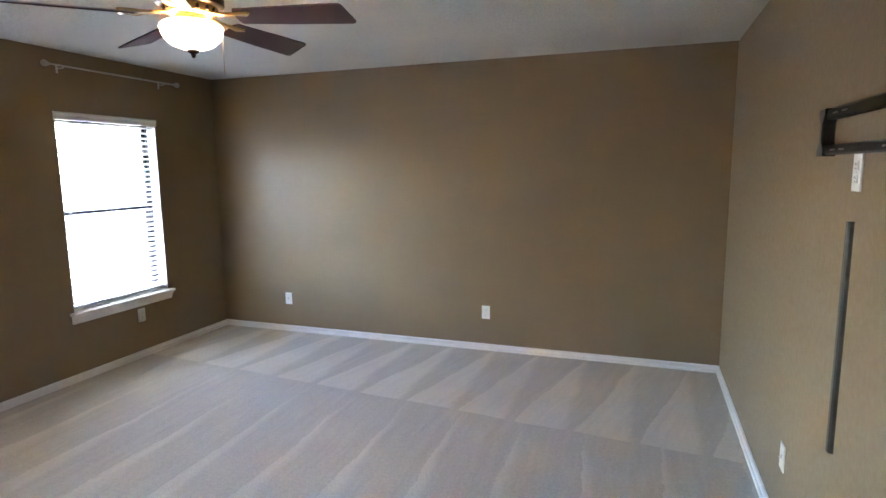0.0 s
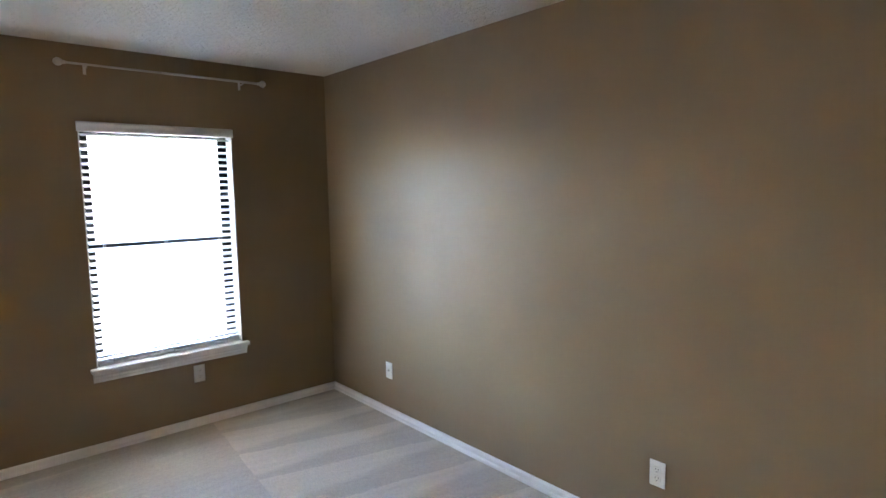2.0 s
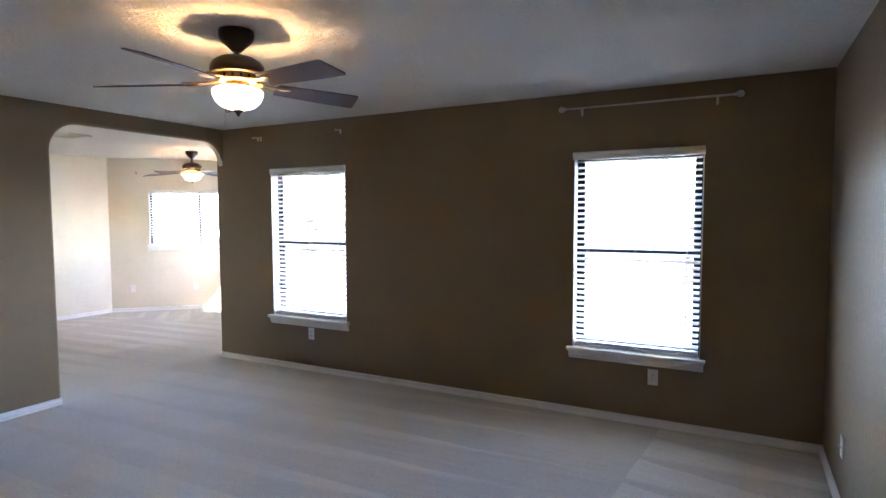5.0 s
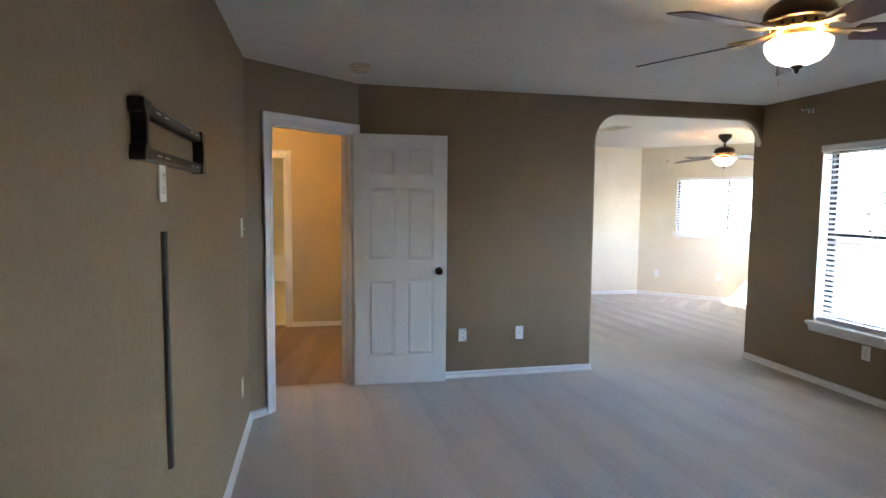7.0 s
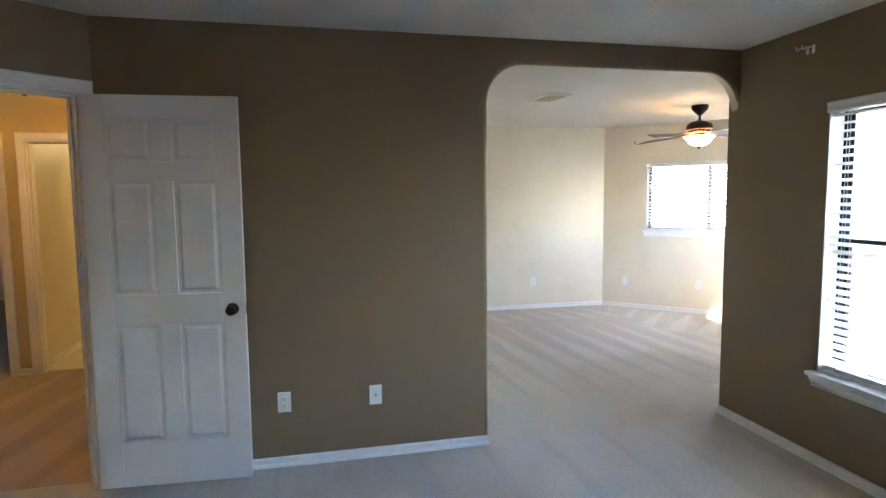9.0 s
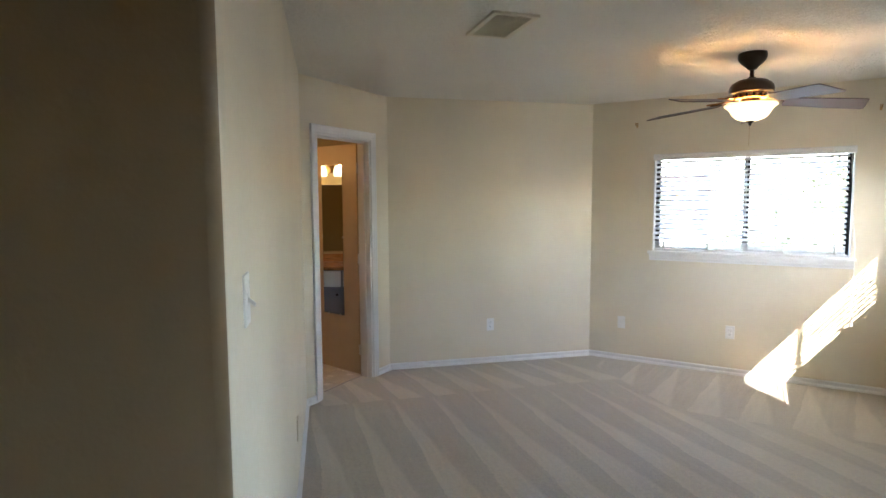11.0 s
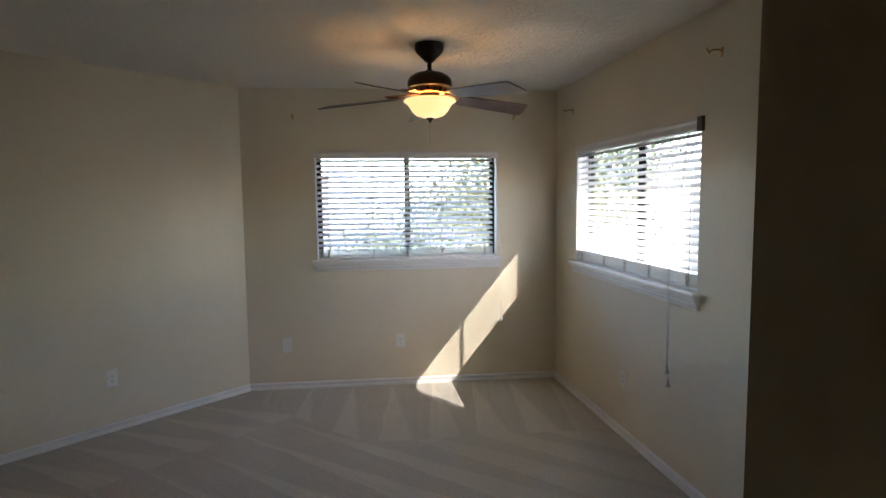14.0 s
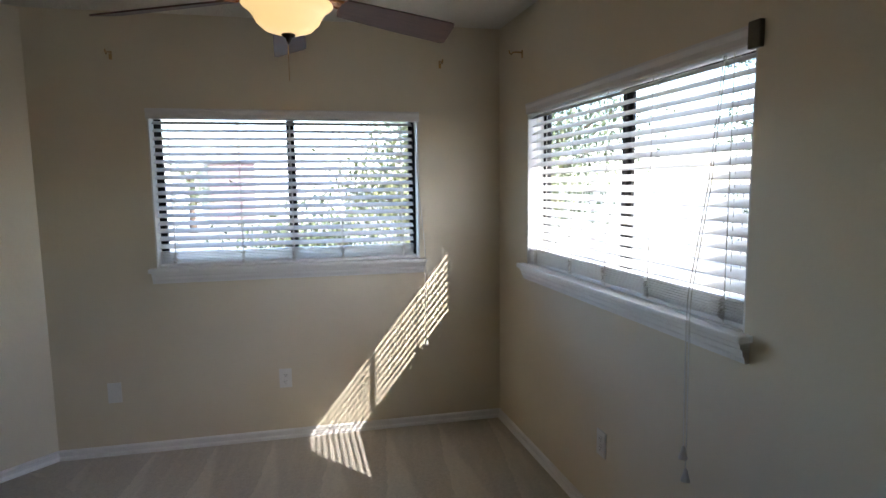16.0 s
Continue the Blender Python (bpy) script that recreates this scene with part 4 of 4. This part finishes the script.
baseboard((-0.6, HALL_Y), (3.2, HALL_Y), 0.0, DH1[0] + 0.6 - 0.063)
baseboard((-0.6, HALL_Y), (3.2, HALL_Y), DH1[1] + 0.6 + 0.063, DH2[0] + 0.6 - 0.063)
wall("wall_hall_west", (-0.45, -0.955), (-0.45, HALL_Y - 0.11), TAN, TAN, "tan hall wall", thick=0.1)
HE0, HE1 = (1.36, -2.21), (0.86, -0.36)
wall("wall_hall_east", HE0, HE1, TAN, TAN, "tan hall wall with its end in view", thick=0.12, e1=0.1)
baseboard(HE0, HE1, 0.0, span_of(HE0, HE1))
wall("wall_hall_end", (3.2, HALL_Y - 0.11), (3.2, -0.2), TAN, TAN, "tan hall wall", thick=0.1)
wall("wall_hall_north", (3.2, -0.2), (0.95, -0.2), TAN, TAN, "tan hall wall", thick=0.1)
# side room behind the first doorway
wall("wall_side_east", (1.235, -8.05), (1.235, HALL_Y - 0.11), CREAM, TAN, "cream side room wall", thick=0.1)
wall("wall_side_south", (-0.45, -8.05), (1.335, -8.05), CREAM, TAN, "cream side room wall", thick=0.1)
wall("wall_side_west", (-0.45, HALL_Y - 0.11), (-0.45, -8.15), CREAM, TAN, "cream side room wall", thick=0.1)
baseboard((1.235, -8.05), (1.235, HALL_Y - 0.11), 0.0, 4.57)
baseboard((-0.45, -8.05), (1.335, -8.05), 0.0, 1.685)
plate(on_wall((1.235, -8.05), (1.235, HALL_Y - 0.11), 4.33, 1.25), "switch", "ivory light switch in the side room", IVORY)


def towel_hook(m):
    ob = thing("towel_hook", m, "dark bronze towel hook on the cream wall", "hook")
    bm = bmesh.new()
    box(bm, (-0.05, 0, -0.010), (0.05, 0.008, 0.010), 0.002)
    part("backplate", bm, OILBRONZE, ob)
    for x in (-0.04, 0.04):
        bm = bmesh.new()
        tube(bm, [(x, 0.006, 0), (x, 0.03, -0.004), (x, 0.05, 0.01)], 0.006, 8)
        part("prong", bm, OILBRONZE, ob)


towel_hook(on_wall((1.235, -8.05), (1.235, HALL_Y - 0.11), 3.0, 1.32))



def bathtub():
    ob = thing("bathtub", pose(0.39, -7.6, 0), "white bathtub with cream surround at the end of the side room", "bathtub")
    bm = bmesh.new()
    box(bm, (-0.83, -0.40, 0.0), (0.84, 0.36, 0.46), 0.03)
    part("apron", bm, PLASTIC, ob)
    bm = bmesh.new()
    box(bm, (-0.83, -0.445, 0.46), (0.84, -0.42, 1.95), 0.006)
    part("surround_panel", bm, IVORY, ob, "cream surround panel")


bathtub()

# dark bedroom behind the second doorway
wall("wall_dark_south", (1.335, -7.7), (5.0, -7.7), DARKWALL, WHITE, "charcoal painted wall of a far bedroom", [(1.40, 1.985, 0.95, 2.0)], thick=0.1)
window("window_5", (1.335, -7.7), (5.0, -7.7), (1.40, 1.985, 0.95, 2.0), False, "small window of the far bedroom")
wall("wall_dark_east", (5.0, -7.7), (5.0, HALL_Y - 0.11), DARKWALL, DARKWALL, "charcoal painted wall of a far bedroom", thick=0.1)
wall("wall_dark_north", (5.0, HALL_Y - 0.11), (3.2, HALL_Y - 0.11), DARKWALL, DARKWALL, "charcoal painted wall of a far bedroom", thick=0.1)
wall("wall_dark_west", (1.335, HALL_Y - 0.11), (1.335, -7.7), DARKWALL, DARKWALL, "charcoal painted wall of a far bedroom", thick=0.004)
fan(2.96, -6.2, 20, BLADE_B, BOWL_B, BRASS, "ceiling fan with lit bowl in a far dark bedroom", 0.5, BELL)
door_leaf(leaf_pose((4.02, -7.62), (3.40, -7.56)), 0.62, 2.02, DOORPAINT, "pale six-panel closet door ajar in the far bedroom")


def hall_lamp(x, y):
    ob = thing("ceiling_lamp", pose(x, y, 2.44), "flush hall ceiling lamp with lit amber glass", "ceiling lamp")
    bm = bmesh.new()
    lathe(bm, [(0, 0), (0.09, 0), (0.09, -0.015), (0.02, -0.02), (0.02, -0.05)], 28)
    part("base", bm, OILBRONZE, ob)
    bm = bmesh.new()
    outer = [(0.165, -0.085), (0.160, -0.10), (0.13, -0.135), (0.08, -0.155), (0.03, -0.162)]
    lathe(bm, outer + [(r * 0.96, z + 0.005) for r, z in outer[::-1]], 32)
    part("glass_bowl", bm, BOWL_B, ob)
    bm = bmesh.new()
    lathe(bm, [(0, -0.03), (0.006, -0.03), (0.006, -0.155), (0.022, -0.162), (0.022, -0.172), (0.008, -0.185), (0, -0.19)], 16)
    part("finial", bm, OILBRONZE, ob)


hall_lamp(0.75, -2.25)

# ---------------------------------------------------------------- bathroom behind the angled door
wall("wall_bath_east", (-1.22, -6.77), (-1.22, -3.3), TAN, TAN, "tan bathroom wall behind the vanity", thick=0.1)
wall("wall_bath_south", (-3.6, -6.77), (-1.12, -6.77), TAN, TAN, "tan bathroom wall", thick=0.1)
wall("wall_bath_west", (-3.6, -5.01), (-3.6, -6.87), TAN, TAN, "tan bathroom wall", thick=0.1)
wall("wall_bath_north", (-1.12, -3.3), (-2.3, -3.3), TAN, TAN, "tan bathroom wall", thick=0.1)


def vanity():
    ob = thing("vanity_cabinet", pose(-1.22, -5.37, 0, 0, 0, 90), "grey bathroom vanity cabinet with white drawer", "cabinet")
    bm = bmesh.new()
    box(bm, (-0.65, 0.0, 0.09), (0.65, 0.50, 0.80), 0.003)
    box(bm, (-0.65, 0.0, 0.0), (0.65, 0.44, 0.09))
    part("body", bm, GREYCAB, ob)
    for i in range(3):
        x = -0.63 + i * 0.42
        bm = bmesh.new()
        box(bm, (x, 0.50, 0.12), (x + 0.40, 0.518, 0.60), 0.004)
        d = part("door", bm, GREYCAB, ob)
        bm = bmesh.new()
        lathe(bm, [(0, 0), (0.006, 0), (0.006, 0.012), (0.014, 0.018), (0.012, 0.026), (0, 0.028)], 14, Matrix.Translation((x + 0.36, 0.518, 0.54)) @ Matrix.Rotation(radians(-90), 4, "X"))
        part("handle", bm, OILBRONZE, d)
        bm = bmesh.new()
        box(bm, (x, 0.50, 0.62), (x + 0.40, 0.520, 0.79), 0.004)
        part("drawer", bm, WHITE, ob, "white drawer front")
    bm = bmesh.new()
    box(bm, (-0.66, 0.0, 0.80), (0.66, 0.53, 0.84), 0.008)
    box(bm, (-0.66, 0.0, 0.84), (0.66, 0.02, 0.93), 0.004)
    top = new("bathroom_counter", mesh("bathroom_counter", bm, OAK))
    top.matrix_world = pose(-1.22, -5.37, 0, 0, 0, 90)
    tagged(top, "amber brown bathroom vanity top", "countertop")
    mr = thing("vanity_mirror", pose(-1.22, -5.37, 0, 0, 0, 90), "large frameless mirror over the vanity", "mirror")
    bm = bmesh.new()
    box(bm, (-0.60, 0.0, 0.96), (0.60, 0.006, 1.72), 0.002)
    part("mirror_glass", bm, MIRROR, mr)
    bar = thing("vanity_light", pose(-1.22, -5.37, 0, 0, 0, 90), "brass vanity light bar with lit glass shades", "wall lamp")
    bm = bmesh.new()
    box(bm, (-0.35, 0.0, 1.85), (0.35, 0.03, 1.95), 0.006)
    part("back_bar", bm, BRASS, bar)
    for i in range(4):
        bm = bmesh.new()
        lathe(bm, [(0.028, 0.07), (0.045, 0.03), (0.052, 0.0), (0.050, -0.05), (0.046, -0.05), (0.048, 0.0), (0.040, 0.03), (0.024, 0.068)], 20, Matrix.Translation((-0.27 + i * 0.18, 0.10, 1.86)))
        part("shade", bm, BOWL_A, bar, "lit glass shade")


vanity()

# mirror hung on the bathroom door
dm = thing("door_mirror", leaf_pose((-2.845, -4.795), (-2.487, -5.277)) @ Matrix.Translation((0.30, 0.0175, 0)), "narrow frameless mirror hung on the bathroom door", "mirror")
bm = bmesh.new()
box(bm, (-0.115, 0.001, 0.50), (0.165, 0.006, 1.84), 0.0015)
part("mirror_glass", bm, MIRROR, dm)
for x, z in ((-0.06, 0.50), (0.10, 0.50), (-0.06, 1.84), (0.10, 1.84), (-0.115, 1.2), (0.165, 1.2)):
    bm = bmesh.new()
    box(bm, (x - 0.009, 0.0, z - 0.009), (x + 0.009, 0.009, z + 0.009), 0.002)
    part("mirror_clip", bm, STEEL, dm)

# bathroom floor tiles
tile_bm = bmesh.new()
box(tile_bm, (-0.149, -0.149, 0.0), (0.149, 0.149, 0.010), 0.002)
tile_me = mesh("tile", tile_bm, TILE)
tile_floor = thing("tile_floor", pose(-2.517, -5.085, 0.002, 0, 0, 45.6), "cream glazed square floor tiles in the bathroom", "floor", kind="structure")
door_n = Vector((-(B_E[1] - B_SE[1]), B_E[0] - B_SE[0])).normalized()
for i in range(-7, 8):
    for j in range(-7, 8):
        c = tile_floor.matrix_world @ Vector((i * 0.304 + (j % 2) * 0.152, j * 0.304, 0))
        if -3.5 < c.x < -1.3 and -6.5 < c.y < -3.4 and (Vector((c.x, c.y)) - Vector(B_SE)).dot(door_n) < -0.19:
            t_ob = new("tile", tile_me)
            t_ob.parent = tile_floor
            t_ob.matrix_basis = Matrix.Translation((i * 0.304 + (j % 2) * 0.152, j * 0.304, 0))

# ---------------------------------------------------------------- outside
GZ = -0.35
slab("ground", [(-400, -400), (400, -400), (400, 400), (-400, 400)], GZ - 0.5, GZ, GRASS, "pale sunlit concrete and gravel outside", "ground")


def eave(p0, p1, name):
    m, length = wall_frame(p0, p1), span_of(p0, p1)
    bm = bmesh.new()
    box(bm, (-0.1, -0.78, 2.50), (length + (0.32 if "north" in name else -0.1), -0.145, 2.62))
    ob = new(name, mesh(name, bm, WHITE))
    ob.matrix_world = m
    tagged(ob, "white painted roof eave", "eave", kind="structure")


slab("roof_eave_west", [(-4.72, -0.6), (-4.07, -0.6), (-4.07, 4.9), (-4.72, 4.9)], 2.50, 2.62, WHITE, "white painted roof eave", "eave")
eave(B_NW, B_W, "roof_eave_northwest")
eave(B_W, B_S, "roof_eave_southwest")
slab("roof", [(-5.2, -9), (6, -9), (6, 5.2), (-4.1, 5.2), (-4.1, -0.85), (-5.1, -0.88), (-7.11, -3.03), (-5.2, -5.0)], 2.64, 2.9, ROOF, "brown shingled roof", "roof")


def tree(x, y, h, spread, seed, leaf, count=2600, low=0.22):
    rng = random.Random(seed)
    ob = thing("tree", pose(x, y, GZ), "broad leafy tree in the sun outside the window", "tree", "garden trees")
    bm = bmesh.new()
    tips = []
    tube(bm, [(0, 0, -0.1), (0.05, 0.03, h * 0.25), (0.0, 0.1, h * 0.55), (0.1, 0.05, h * 0.85)], [0.16, 0.13, 0.09, 0.03], 9)
    for i in range(15):
        a = i * 2.4 + rng.random()
        z0 = h * rng.uniform(low, 0.75)
        r = spread * rng.uniform(0.6, 1.0)
        end = Vector((r * math.cos(a), r * math.sin(a), z0 + h * rng.uniform(0.05, 0.30)))
        mid = Vector((end.x * 0.45, end.y * 0.45, z0 + (end.z - z0) * 0.6))
        tube(bm, [(0.02, 0.05, z0), mid, end], [0.05, 0.03, 0.008], 6)
        tips += [end, mid * 0.6 + end * 0.4, mid]
    part("trunk", bm, BARK, ob)
    vs, fs = [], []
    for i in range(count):
        c = rng.choice(tips) + Vector((rng.gauss(0, 0.34), rng.gauss(0, 0.34), rng.gauss(0, 0.26)))
        s = rng.uniform(0.026, 0.055)
        q = Euler((rng.uniform(0, 6), rng.uniform(0, 6), rng.uniform(0, 6))).to_matrix()
        b = len(vs)
        vs += [tuple(c + q @ Vector(p)) for p in ((-s, 0, 0), (0, -s * 0.45, s * 0.1), (s, 0, 0), (0, s * 0.45, s * 0.1))]
        fs.append((b, b + 1, b + 2, b + 3))
    me = bpy.data.meshes.new("crown")
    me.from_pydata(vs, [], fs)
    me.materials.append(leaf)
    cr = new("crown", me)
    cr.parent = ob
    tagged(cr, "loose crown of small leaves", kind="stuff")


tree(-10.9, -6.0, 3.6, 1.5, 3, LEAF2, 15000)
tree(-12.6, -5.6, 5.4, 2.2, 5, LEAF, 15000)
tree(-9.0, -6.9, 1.4, 0.6, 6, LEAF, 3500)
tree(-18.0, -23.0, 3.2, 0.9, 13, LEAF, 4000)
tree(-15.5, 2.8, 3.0, 1.9, 9, LEAF2, 6000)
tree(-17.0, -1.2, 3.4, 2.0, 11, LEAF, 6000)
tree(-15.2, -1.5, 6.8, 3.4, 21, LEAF, 18000, 0.50)


def neighbour(x, y, turn):
    """A low house: white siding, a projecting brick bay, pale roof."""
    ob = thing("neighbour_house", pose(x, y, GZ, 0, 0, turn), "white neighbour house with a pinkish brick bay", "house")
    bm = bmesh.new()
    box(bm, (-6, -4, 0), (6, 3.6, 2.9))
    for k in range(14):
        box(bm, (-6, 3.6, 0.06 + k * 0.2), (6, 3.615, 0.24 + k * 0.2))
    part("wall", bm, SIDING, ob, "white lap siding")
    bm = bmesh.new()
    box(bm, (-1.15, 3.616, 0), (1.15, 4.2, 3.15), 0.01)
    part("bay", bm, BRICK, ob, "pinkish brick bay")
    bm = bmesh.new()
    prism(bm, [(-6.4, 2.9), (6.4, 2.9), (0, 4.0)], -4.4, 3.5, "y")
    part("roof", bm, PALEROOF, ob, "pale shingled roof")
    bm = bmesh.new()
    box(bm, (-1.3, 3.55, 3.15), (1.3, 4.35, 3.25), 0.01)
    part("bay_roof", bm, PALEROOF, ob)
    for s in (-3.9, 2.7):
        bm = bmesh.new()
        for a, b in (((s, 0.9), (s + 1.2, 0.98)), ((s, 2.1), (s + 1.2, 2.18)), ((s, 0.98), (s + 0.08, 2.1)), ((s + 1.12, 0.98), (s + 1.2, 2.1)), ((s + 0.56, 0.98), (s + 0.64, 2.1))):
            box(bm, (a[0], 3.59, a[1]), (b[0], 3.66, b[1]))
        w = part("window", bm, WHITE, ob)
        bm = bmesh.new()
        box(bm, (s + 0.08, 3.62, 0.98), (s + 1.12, 3.63, 2.1))
        part("pane", bm, GLASS, w)


neighbour(-25.7, -30.4, -38.5)
